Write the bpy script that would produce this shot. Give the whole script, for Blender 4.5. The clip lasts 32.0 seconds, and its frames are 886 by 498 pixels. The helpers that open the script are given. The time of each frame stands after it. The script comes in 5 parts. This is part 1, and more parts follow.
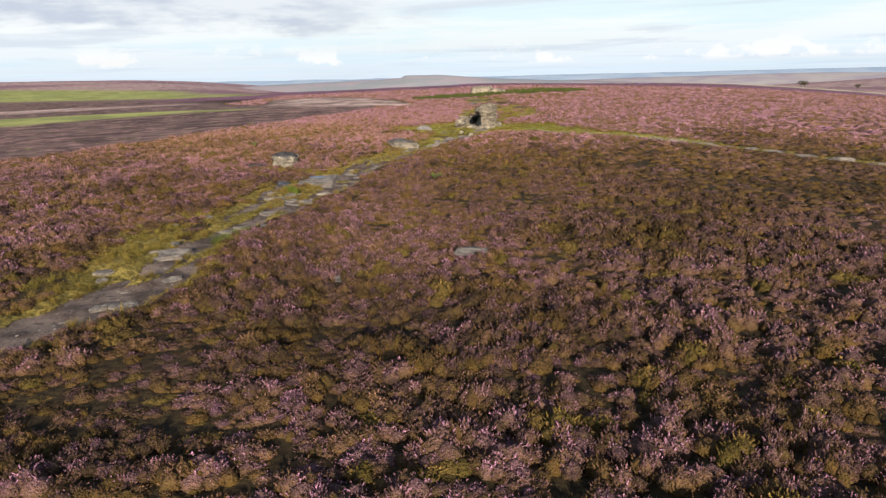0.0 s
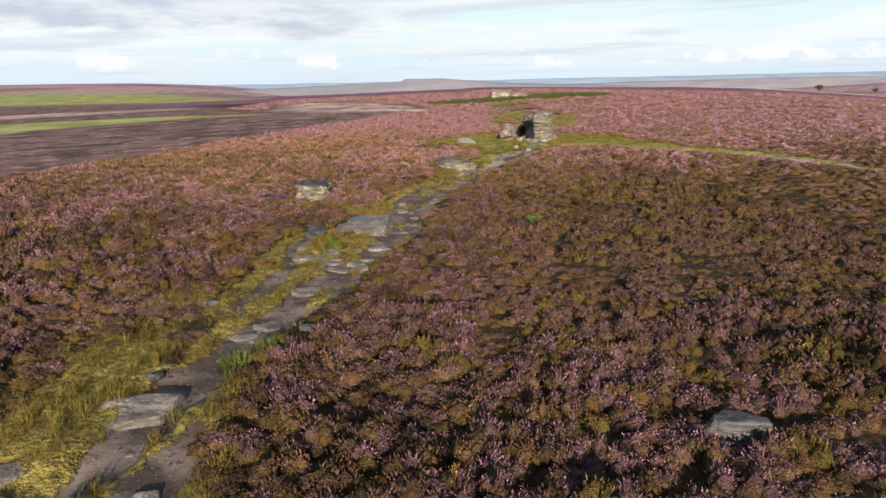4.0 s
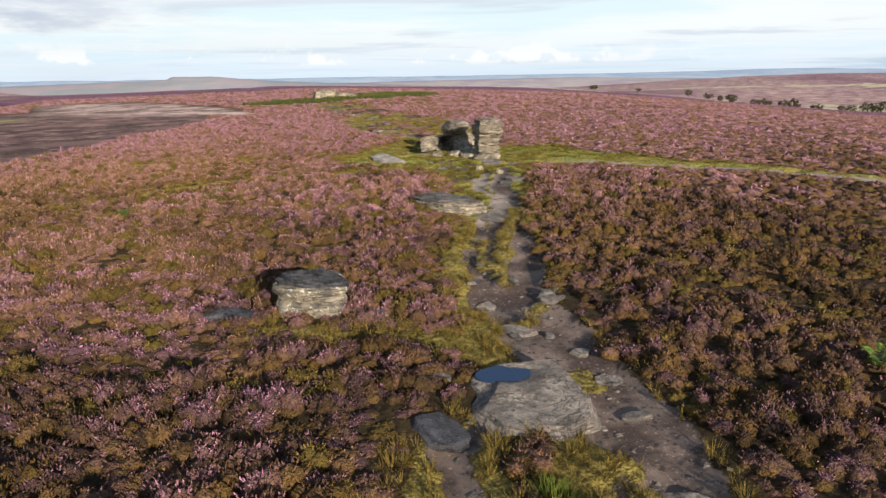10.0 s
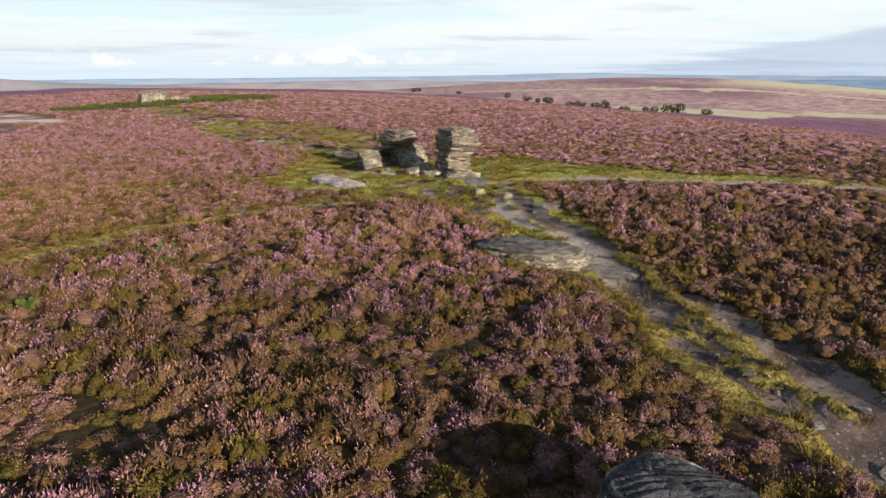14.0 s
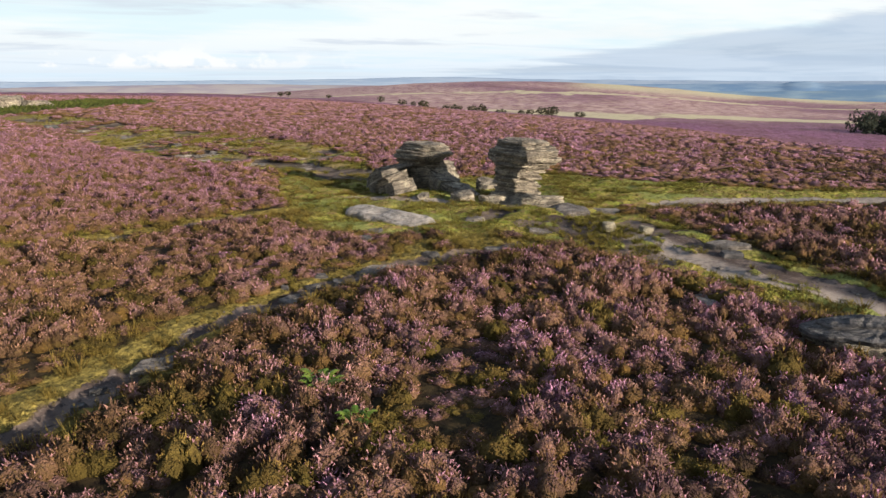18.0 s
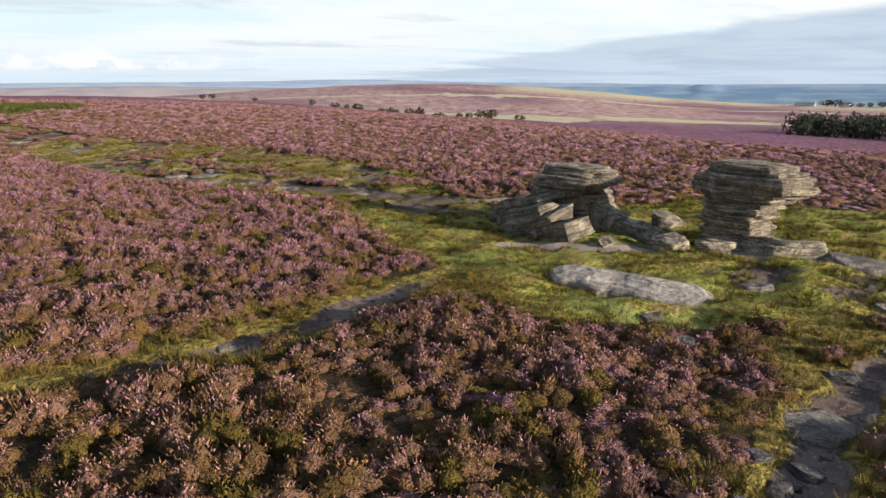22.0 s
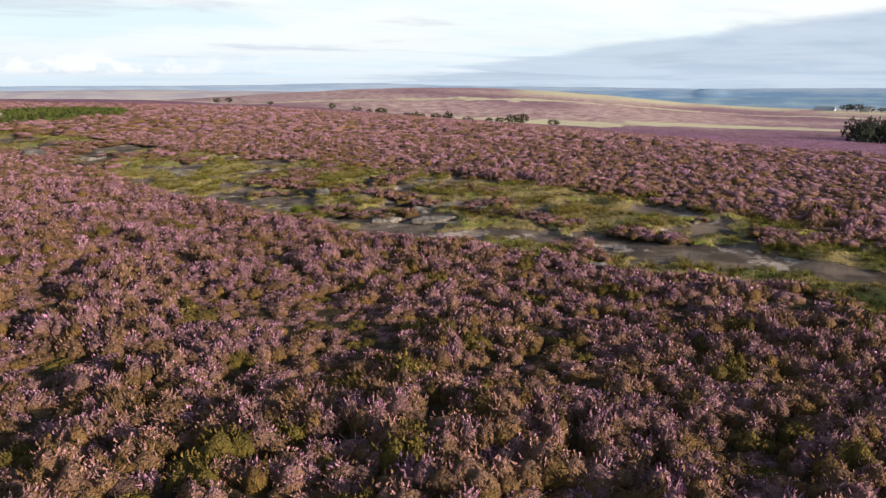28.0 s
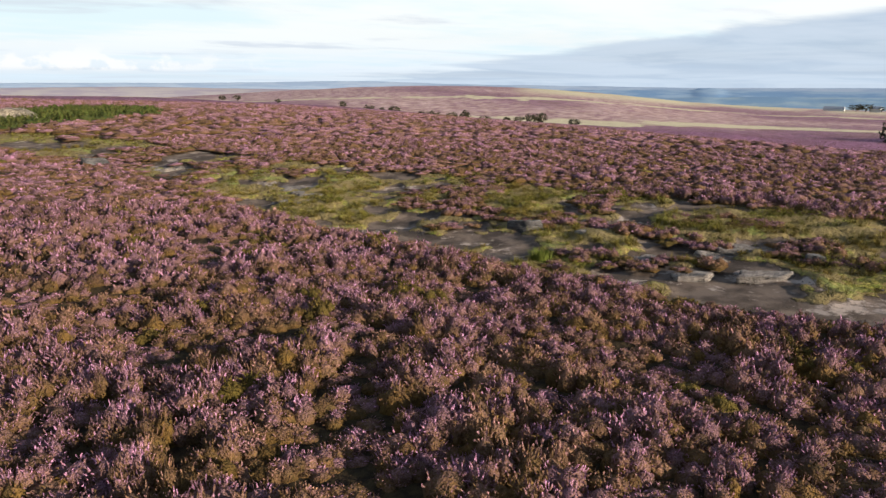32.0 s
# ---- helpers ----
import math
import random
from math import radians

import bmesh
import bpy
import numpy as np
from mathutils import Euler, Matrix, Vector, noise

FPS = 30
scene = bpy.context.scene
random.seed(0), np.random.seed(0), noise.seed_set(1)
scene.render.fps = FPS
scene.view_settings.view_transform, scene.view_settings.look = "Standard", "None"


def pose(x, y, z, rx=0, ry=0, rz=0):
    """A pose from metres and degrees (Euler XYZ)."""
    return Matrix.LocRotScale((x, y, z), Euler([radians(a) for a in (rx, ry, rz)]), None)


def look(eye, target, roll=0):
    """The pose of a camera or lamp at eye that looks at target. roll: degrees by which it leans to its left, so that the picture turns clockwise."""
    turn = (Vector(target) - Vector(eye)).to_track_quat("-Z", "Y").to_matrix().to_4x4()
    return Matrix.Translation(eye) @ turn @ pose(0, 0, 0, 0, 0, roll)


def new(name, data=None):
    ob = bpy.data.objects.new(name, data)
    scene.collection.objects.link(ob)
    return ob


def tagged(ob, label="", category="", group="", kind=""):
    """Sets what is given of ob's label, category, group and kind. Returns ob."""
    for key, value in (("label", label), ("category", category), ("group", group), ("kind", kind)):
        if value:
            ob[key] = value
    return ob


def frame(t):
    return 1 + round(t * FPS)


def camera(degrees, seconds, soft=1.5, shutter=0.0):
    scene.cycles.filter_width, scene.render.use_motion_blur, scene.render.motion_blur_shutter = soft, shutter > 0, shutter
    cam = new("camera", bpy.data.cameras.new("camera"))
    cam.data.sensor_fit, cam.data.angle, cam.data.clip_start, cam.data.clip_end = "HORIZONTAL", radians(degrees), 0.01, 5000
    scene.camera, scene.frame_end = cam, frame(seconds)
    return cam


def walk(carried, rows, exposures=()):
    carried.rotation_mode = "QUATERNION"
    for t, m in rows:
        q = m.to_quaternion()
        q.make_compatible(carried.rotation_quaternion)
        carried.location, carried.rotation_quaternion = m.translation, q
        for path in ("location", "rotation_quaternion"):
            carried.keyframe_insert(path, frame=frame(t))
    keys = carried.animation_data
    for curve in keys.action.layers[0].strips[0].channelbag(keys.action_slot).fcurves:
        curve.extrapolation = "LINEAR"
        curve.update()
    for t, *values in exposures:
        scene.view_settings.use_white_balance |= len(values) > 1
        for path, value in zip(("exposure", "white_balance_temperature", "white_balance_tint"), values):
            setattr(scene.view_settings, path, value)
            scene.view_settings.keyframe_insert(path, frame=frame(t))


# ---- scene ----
cam = camera(64.8, 32.0)
METRES, EYE, TILT, LEAN, TURN = 107.84, 5.5, 0.0, 0.0, 0.0
ROWS = [
    (0.0, 0.0, 0.0, 0.0, -0.3, -14.06, 1.19),
    (0.5, -0.0032, 0.0153, -0.0, -0.31, -14.03, 1.18),
    (1.0, -0.0069, 0.0304, 0.0, -0.33, -13.99, 1.19),
    (1.5, -0.011, 0.0452, -0.0001, -0.34, -13.95, 1.19),
    (2.0, -0.0157, 0.0598, -0.0001, -0.34, -13.89, 1.15),
    (2.5, -0.0209, 0.074, -0.0001, -0.36, -13.85, 1.13),
    (3.0, -0.0265, 0.0883, -0.0001, -0.36, -13.81, 1.11),
    (3.5, -0.0325, 0.1027, -0.0001, -0.35, -13.78, 1.11),
    (5.5, -0.0589, 0.1609, 0.0, -1.37, -13.82, 1.07),
    (6.0, -0.0657, 0.1754, -0.0, -3.26, -13.85, 1.01),
    (6.5, -0.0727, 0.1902, -0.0001, -4.94, -13.9, 0.96),
    (7.0, -0.0796, 0.205, -0.0003, -5.44, -13.9, 0.95),
    (7.5, -0.0865, 0.2195, -0.0004, -6.58, -13.94, 0.94),
    (8.0, -0.0934, 0.2339, -0.0005, -8.52, -13.95, 0.9),
    (8.5, -0.1002, 0.2482, -0.0009, -11.14, -13.96, 0.86),
    (9.0, -0.1069, 0.2622, -0.0011, -14.39, -14.03, 0.78),
    (9.5, -0.1135, 0.2765, -0.001, -17.28, -14.12, 0.69),
    (10.0, -0.1199, 0.291, -0.0012, -18.22, -14.13, 0.66),
    (10.5, -0.1255, 0.3057, -0.0013, -18.25, -14.1, 0.68),
    (11.0, -0.131, 0.3204, -0.0016, -18.26, -14.11, 0.71),
    (11.5, -0.1363, 0.3352, -0.0018, -18.51, -14.11, 0.73),
    (12.0, -0.1413, 0.3498, -0.002, -20.25, -14.1, 0.7),
    (12.5, -0.1463, 0.3644, -0.0022, -23.69, -14.1, 0.61),
    (13.0, -0.1512, 0.379, -0.0023, -27.26, -14.11, 0.5),
    (13.5, -0.1559, 0.394, -0.0024, -30.72, -14.1, 0.37),
    (16.0, -0.1717, 0.4691, -0.0043, -40.12, -13.74, 0.13),
    (16.5, -0.1736, 0.4848, -0.0045, -41.6, -13.75, 0.15),
    (17.0, -0.1748, 0.5005, -0.0049, -42.85, -13.79, 0.12),
    (17.5, -0.1757, 0.5161, -0.005, -43.89, -13.79, 0.11),
    (18.0, -0.1763, 0.5317, -0.0053, -44.93, -13.78, 0.12),
    (18.5, -0.1763, 0.5463, -0.0056, -46.35, -13.76, 0.14),
    (19.0, -0.1761, 0.5619, -0.0056, -48.3, -13.77, 0.11),
    (19.5, -0.1754, 0.5773, -0.0058, -50.25, -13.73, 0.1),
    (20.0, -0.1744, 0.5928, -0.0059, -51.45, -13.73, 0.03),
    (20.5, -0.1732, 0.6083, -0.006, -51.45, -13.69, 0.02),
    (21.0, -0.1718, 0.6239, -0.0062, -51.48, -13.64, 0.04),
    (21.5, -0.1701, 0.6395, -0.0063, -51.48, -13.59, 0.04),
    (22.0, -0.1681, 0.6552, -0.0063, -51.49, -13.58, -0.01),
    (22.5, -0.1661, 0.6709, -0.0066, -51.5, -13.52, 0.03),
    (23.0, -0.1639, 0.6866, -0.0069, -51.51, -13.47, 0.02),
    (23.5, -0.1618, 0.7023, -0.0071, -51.52, -13.44, 0.01),
    (24.0, -0.1596, 0.718, -0.0074, -51.55, -13.36, 0.01),
    (24.5, -0.1574, 0.7336, -0.0078, -51.54, -13.34, 0.01),
    (25.0, -0.1552, 0.749, -0.0081, -51.55, -13.31, -0.04),
    (25.5, -0.1532, 0.7645, -0.0083, -51.57, -13.3, -0.07),
    (27.5, -0.1454, 0.8269, -0.0089, -51.59, -13.29, -0.09),
    (28.0, -0.1436, 0.8423, -0.0092, -51.6, -13.28, -0.09),
    (28.5, -0.142, 0.8575, -0.0094, -51.61, -13.31, -0.11),
    (29.0, -0.1405, 0.8726, -0.0096, -51.64, -13.33, -0.16),
    (29.5, -0.139, 0.8878, -0.0098, -51.67, -13.35, -0.19),
    (30.0, -0.1373, 0.9031, -0.0099, -51.7, -13.36, -0.22),
    (30.5, -0.1357, 0.9184, -0.0101, -51.74, -13.37, -0.25),
    (31.0, -0.1342, 0.9338, -0.0102, -51.82, -13.4, -0.29),
    (31.5, -0.1328, 0.9493, -0.0104, -51.88, -13.42, -0.28),
    (32.0, -0.1312, 0.9648, -0.0106, -51.95, -13.41, -0.32),
]
walk(cam, [(t, pose(0, 0, EYE, TILT, LEAN, TURN) @ pose(METRES * x, METRES * y, METRES * z, 90 + pitch, roll, yaw)) for t, x, y, z, yaw, pitch, roll in ROWS])

# ---- world, sun ----
scene.view_settings.exposure = 0.95
SUN_EL, SUN_AZ = radians(13.5), radians(-84.0)
sun_way = Vector((math.cos(SUN_EL) * math.cos(SUN_AZ), math.cos(SUN_EL) * math.sin(SUN_AZ), math.sin(SUN_EL)))
sun = new("sun", bpy.data.lights.new("sun", "SUN"))
sun.data.energy, sun.data.angle, sun.data.color = 5.0, radians(0.53), (1.0, 0.885, 0.785)
sun.matrix_world = look(sun_way * 50, (0, 0, 0))

world = bpy.data.worlds.new("sky")
scene.world = world
world.use_nodes = True


class Nodes:
    """Short names for building a node tree."""

    def __init__(self, tree):
        self.tree = tree
        tree.nodes.clear()

    def add(self, kind):
        return self.tree.nodes.new(kind)

    def link(self, a, b):
        self.tree.links.new(a, b)

    def put(self, socket, value):
        if isinstance(value, bpy.types.NodeSocket):
            self.link(value, socket)
        elif isinstance(value, tuple) and len(value) == 3 and socket.type == "RGBA":
            socket.default_value = (*value, 1)
        else:
            socket.default_value = value

    def math(self, op, a, b=0.0, c=0.0, clamp=False):
        n = self.add("ShaderNodeMath")
        n.operation, n.use_clamp = op, clamp
        for socket, value in zip(n.inputs, (a, b, c)):
            self.put(socket, value)
        return n.outputs[0]

    def mix(self, f, a, b, blend="MIX"):
        n = self.add("ShaderNodeMix")
        n.data_type, n.blend_type = "RGBA", blend
        self.put(n.inputs[0], f), self.put(n.inputs[6], a), self.put(n.inputs[7], b)
        return n.outputs[2]

    def range(self, v, lo, hi, a=0.0, b=1.0):
        n = self.add("ShaderNodeMapRange")
        n.interpolation_type = "SMOOTHSTEP"
        for socket, value in zip(n.inputs, (v, lo, hi, a, b)):
            self.put(socket, value)
        return n.outputs[0]

    def noise(self, scale, where=None, detail=4.0, rough=0.55, distortion=0.0):
        n = self.add("ShaderNodeTexNoise")
        n.inputs["Scale"].default_value, n.inputs["Detail"].default_value = scale, detail
        n.inputs["Roughness"].default_value, n.inputs["Distortion"].default_value = rough, distortion
        if where is not None:
            self.link(where, n.inputs["Vector"])
        return n.outputs[0]

    def attr(self, name):
        n = self.add("ShaderNodeAttribute")
        n.attribute_name = name
        return n

    def xyz(self, v):
        n = self.add("ShaderNodeSeparateXYZ")
        self.link(v, n.inputs[0])
        return n.outputs

    def join(self, x, y, z):
        n = self.add("ShaderNodeCombineXYZ")
        for socket, value in zip(n.inputs, (x, y, z)):
            self.put(socket, value)
        return n.outputs[0]


def make_sky():
    w = Nodes(world.node_tree)
    way = w.add("ShaderNodeTexCoord").outputs["Generated"]
    x, y, z = w.xyz(way)
    sky = w.add("ShaderNodeTexSky")
    sky.sky_type, sky.sun_disc, sky.sun_elevation, sky.sun_rotation = "NISHITA", False, SUN_EL, math.pi / 2 - SUN_AZ
    sky.air_density, sky.dust_density = 1.0, 1.2
    # high thin cloud over most of the sky, seen on a flat layer
    h = w.math("ADD", w.math("MAXIMUM", z, 0.0), 0.035)
    u, v = w.math("DIVIDE", x, h), w.math("DIVIDE", y, h)
    sheet = w.join(w.math("ADD", w.math("MULTIPLY", u, 0.27), 3.1), w.math("MULTIPLY", v, 0.34), 0.0)
    thick = w.noise(0.9, sheet, 8.0, 0.58, 0.5)
    veil = w.range(w.noise(0.35, sheet, 3.0), 0.3, 0.6, 0.90, 0.98)
    grey = w.math("MULTIPLY", w.range(thick, 0.52, 0.66), 0.8)
    open_sky = w.range(w.noise(0.55, sheet, 5.0, 0.6), 0.46, 0.62)
    bright = w.mix(grey, w.mix(open_sky, (0.95, 0.99, 1.0), (0.78, 0.94, 1.0)), (0.66, 0.72, 0.82))
    # a long bank of blue-grey cloud, low in the east, its upper edge rising southwards
    along = w.math("ARCTAN2", x, y)
    edge = w.math("ADD", w.math("MULTIPLY", w.math("SUBTRACT", along, 0.72), 0.125), w.math("MULTIPLY", w.math("SUBTRACT", thick, 0.5), 0.06))
    bank = w.math("MULTIPLY", w.range(w.math("SUBTRACT", edge, z), -0.004, 0.012), w.range(along, 0.55, 0.9))
    bank = w.math("MULTIPLY", bank, w.range(along, 2.6, 2.2))
    bright = w.mix(w.math("MULTIPLY", bank, 0.93), bright, w.mix(w.range(thick, 0.35, 0.65), (0.42, 0.53, 0.69), (0.60, 0.70, 0.83)))
    # a ragged grey cloud high in the north-west
    rag = w.noise(5.0, w.join(x, y, w.math("MULTIPLY", z, 5.0)), 7.0, 0.62)
    patch = w.math("MULTIPLY", w.range(w.math("ADD", z, w.math("MULTIPLY", w.math("SUBTRACT", rag, 0.5), 0.10)), 0.052, 0.075), w.range(along, 0.06, -0.22))
    bright = w.mix(w.math("MULTIPLY", patch, w.range(rag, 0.40, 0.58, 0.35, 0.95)), bright, (0.56, 0.62, 0.74))
    # small heaps of cloud low over the horizon
    heap = w.range(w.noise(15.0, w.join(x, y, w.math("MULTIPLY", z, 1.6)), 6.0, 0.6), 0.52, 0.60)
    low = w.math("MULTIPLY", heap, w.math("MULTIPLY", w.range(z, 0.010, 0.016), w.range(z, 0.052, 0.022)))
    low = w.math("MULTIPLY", low, w.range(along, 0.75, 0.45))
    haze = w.range(z, 0.075, -0.01)
    tone = w.mix(w.math("MULTIPLY", haze, w.math("MULTIPLY_ADD", bank, -0.35, 0.8)), bright, w.mix(bank, (0.70, 0.82, 0.95), (0.62, 0.74, 0.88)))
    tone = w.mix(w.math("MULTIPLY", low, 0.8), tone, (1.0, 1.0, 1.0))
    # higher up the cloud thins to clear blue
    tone = w.mix(w.range(z, 0.14, 0.45), tone, (0.22, 0.295, 0.445))
    a, b, both, out = w.add("ShaderNodeBackground"), w.add("ShaderNodeBackground"), w.add("ShaderNodeMixShader"), w.add("ShaderNodeOutputWorld")
    w.put(a.inputs[0], sky.outputs[0]), w.put(a.inputs[1], 0.05)
    w.put(b.inputs[0], tone), w.put(b.inputs[1], 0.545)
    w.put(both.inputs[0], veil), w.link(a.outputs[0], both.inputs[1]), w.link(b.outputs[0], both.inputs[2])
    w.link(both.outputs[0], out.inputs[0])


make_sky()

# ---- materials ----
def material(name, rough=0.9, spec=0.2):
    m = bpy.data.materials.new(name)
    m.use_nodes = True
    n = Nodes(m.node_tree)
    b, out = n.add("ShaderNodeBsdfPrincipled"), n.add("ShaderNodeOutputMaterial")
    b.inputs["Roughness"].default_value, b.inputs["Specular IOR Level"].default_value = rough, spec
    n.link(b.outputs[0], out.inputs[0])
    return m, n, b


def bump(n, b, height, strength, distance):
    k = n.add("ShaderNodeBump")
    k.inputs["Strength"].default_value, k.inputs["Distance"].default_value = strength, distance
    n.link(height, k.inputs["Height"]), n.link(k.outputs[0], b.inputs["Normal"])


def ground_material():
    m, n, b = material("moor_ground", 0.95, 0.1)
    pos = n.add("ShaderNodeNewGeometry").outputs["Position"]
    one, two = n.attr("zone_near"), n.attr("zone_far")
    sep1, sep2 = n.add("ShaderNodeSeparateColor"), n.add("ShaderNodeSeparateColor")
    n.link(one.outputs["Color"], sep1.inputs[0]), n.link(two.outputs["Color"], sep2.inputs[0])
    path, grass, burnt, far = sep1.outputs[0], sep1.outputs[1], sep1.outputs[2], one.outputs["Alpha"]
    green, tan, straw = sep2.outputs[0], sep2.outputs[1], sep2.outputs[2]
    big, mid, fine, grit = n.noise(0.05, pos), n.noise(0.9, pos, 5.0), n.noise(5.0, pos, 6.0, 0.65), n.noise(28.0, pos, 4.0, 0.7)
    crumb = n.math("MULTIPLY", n.math("SUBTRACT", n.noise(4.0, pos, 5.0, 0.7), 0.5), 1.3)
    path = n.range(n.math("ADD", path, crumb), 0.38, 0.62)
    grass = n.range(n.math("ADD", grass, crumb), 0.3, 0.7)
    # litter under the bushes, its brown deepened for shaded gaps, and the canopy of the heather far away
    shaded_litter = n.mix(n.range(fine, 0.35, 0.65), (0.022, 0.015, 0.009), (0.060, 0.042, 0.018))
    pink = n.mix(n.range(fine, 0.3, 0.7), (0.16, 0.072, 0.115), (0.38, 0.185, 0.29))
    brown = n.mix(n.range(fine, 0.3, 0.7), (0.13, 0.064, 0.066), (0.29, 0.15, 0.17))
    canopy = n.mix(n.range(n.math("ADD", n.math("MULTIPLY", big, 0.5), n.math("MULTIPLY", mid, 0.5)), 0.40, 0.56), brown, pink)
    # dark flecks stand for the shaded gaps between far-off bushes
    canopy = n.mix(n.range(n.noise(1.1, pos, 4.0, 0.65), 0.52, 0.60), canopy, (0.075, 0.036, 0.036))
    canopy = n.mix(n.range(n.noise(0.22, pos, 7.0, 0.75), 0.50, 0.62, 0.0, 0.75), canopy, (0.10, 0.050, 0.052))
    heath = n.mix(far, shaded_litter, canopy)
    turf = n.mix(n.range(n.noise(1.4, pos, 6.0, 0.72), 0.42, 0.58), (0.34, 0.37, 0.058), (0.52, 0.43, 0.095))
    turf = n.mix(n.range(n.noise(7.0, pos, 5.0, 0.75), 0.42, 0.54, 0.8, 0.0), turf, (0.12, 0.125, 0.03))
    turf = n.mix(n.range(n.noise(2.2, pos, 6.0, 0.75), 0.50, 0.58), turf, (0.34, 0.235, 0.092))
    turf = n.mix(n.range(n.noise(0.35, pos, 4.0), 0.50, 0.62), turf, (0.29, 0.31, 0.085))
    rough_grass = n.mix(n.range(fine, 0.38, 0.62), (0.13, 0.105, 0.032), (0.36, 0.275, 0.070))
    turf = n.mix(n.attr("lawn").outputs["Fac"], rough_grass, turf)
    turf = n.mix(n.math("MULTIPLY", two.outputs["Alpha"], n.range(n.noise(0.9, pos, 5.0, 0.65), 0.36, 0.52)), turf, (0.27, 0.205, 0.085))
    peat = n.mix(n.range(mid, 0.38, 0.62), (0.080, 0.057, 0.046), (0.20, 0.150, 0.118))
    peat = n.mix(n.range(n.noise(14.0, pos, 3.0, 0.7), 0.60, 0.68), peat, (0.33, 0.275, 0.22))
    peat = n.mix(n.range(fine, 0.55, 0.63), peat, (0.06, 0.048, 0.043))
    peat = n.mix(n.math("MULTIPLY", n.attr("sand").outputs["Fac"], n.range(fine, 0.40, 0.58, 0.55, 1.0)), peat, (0.36, 0.30, 0.24))
    bog = n.mix(n.range(mid, 0.40, 0.62), (0.072, 0.054, 0.040), (0.17, 0.128, 0.095))
    bog = n.mix(n.range(n.noise(0.7, pos, 6.0, 0.7), 0.56, 0.64), bog, (0.37, 0.30, 0.24))
    peat = n.mix(two.outputs["Alpha"], peat, bog)
    scorched = n.mix(n.range(n.noise(0.16, pos, 7.0, 0.75), 0.40, 0.60), (0.075, 0.045, 0.040), (0.20, 0.125, 0.105))
    scorched = n.mix(n.range(n.noise(0.30, pos, 6.0, 0.65), 0.52, 0.62), scorched, (0.33, 0.19, 0.16))
    scorched = n.mix(n.range(n.noise(0.55, pos, 5.0, 0.7), 0.60, 0.66), scorched, (0.24, 0.22, 0.07))
    c = n.mix(burnt, heath, scorched)
    c = n.mix(n.math("MULTIPLY", tan, n.range(n.noise(0.16, pos, 6.0, 0.7), 0.56, 0.46, 0.35, 1.0)), c, n.mix(n.range(n.noise(0.12, pos, 6.0, 0.7), 0.4, 0.6), (0.40, 0.26, 0.215), (0.64, 0.47, 0.38)))
    # bands of pale grass across the eastern slopes
    px, py, pz = n.xyz(pos)
    py = n.math("SUBTRACT", py, 75.0)
    bend = n.math("MULTIPLY", n.math("ARCTAN2", px, py), 57.2958)
    away = n.math("SQRT", n.math("ADD", n.math("MULTIPLY", px, px), n.math("MULTIPLY", py, py)))
    wander = n.math("ADD", n.math("MULTIPLY", n.noise(0.008, pos, 3.0), 90.0), n.math("MULTIPLY", n.noise(0.035, pos, 5.0, 0.7), 110.0))
    reach = n.math("ADD", n.math("SUBTRACT", away, n.math("MULTIPLY", n.math("SUBTRACT", bend, 50.0), 1.2)), n.math("SUBTRACT", wander, 100.0))
    bands = straw
    for mid_at, half in ((372.0, 30.0), (600.0, 13.0)):
        off_mid = n.math("ABSOLUTE", n.math("SUBTRACT", reach, mid_at))
        bands = n.math("MAXIMUM", bands, n.range(off_mid, half + 3.0, half - 3.0))
    bands = n.math("MULTIPLY", bands, n.range(px, 10.0, 60.0))
    bands = n.math("MULTIPLY", bands, n.range(n.noise(0.025, pos, 5.0, 0.65), 0.40, 0.50))
    straw = n.math("MAXIMUM", bands, straw)
    c = n.mix(straw, c, n.mix(n.range(mid, 0.3, 0.7), (0.45, 0.39, 0.24), (0.62, 0.55, 0.35)))
    c = n.mix(green, c, n.mix(n.range(n.noise(0.09, pos, 6.0, 0.7), 0.38, 0.62), (0.22, 0.24, 0.075), (0.42, 0.42, 0.13)))
    c = n.mix(grass, c, turf)
    c = n.mix(path, c, peat)
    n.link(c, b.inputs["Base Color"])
    lumps = n.math("MULTIPLY", n.noise(1.7, pos, 5.0, 0.6), far)
    sods = n.math("ADD", n.math("MULTIPLY", n.noise(3.4, pos, 4.0, 0.65), 3.0), n.math("MULTIPLY", n.noise(13.0, pos, 3.0, 0.65), 1.0))
    lumps = n.math("ADD", lumps, n.math("MULTIPLY", n.math("MULTIPLY", sods, n.math("SUBTRACT", grass, path, clamp=True)), 0.36))
    height = n.math("ADD", n.math("MULTIPLY", lumps, 6.0), n.math("MULTIPLY", n.math("ADD", n.math("MULTIPLY", fine, 0.6), n.math("MULTIPLY", grit, 0.25)), n.range(path, 0.0, 1.0, 1.0, 0.6)))
    bump(n, b, height, 0.8, 0.12)
    return m


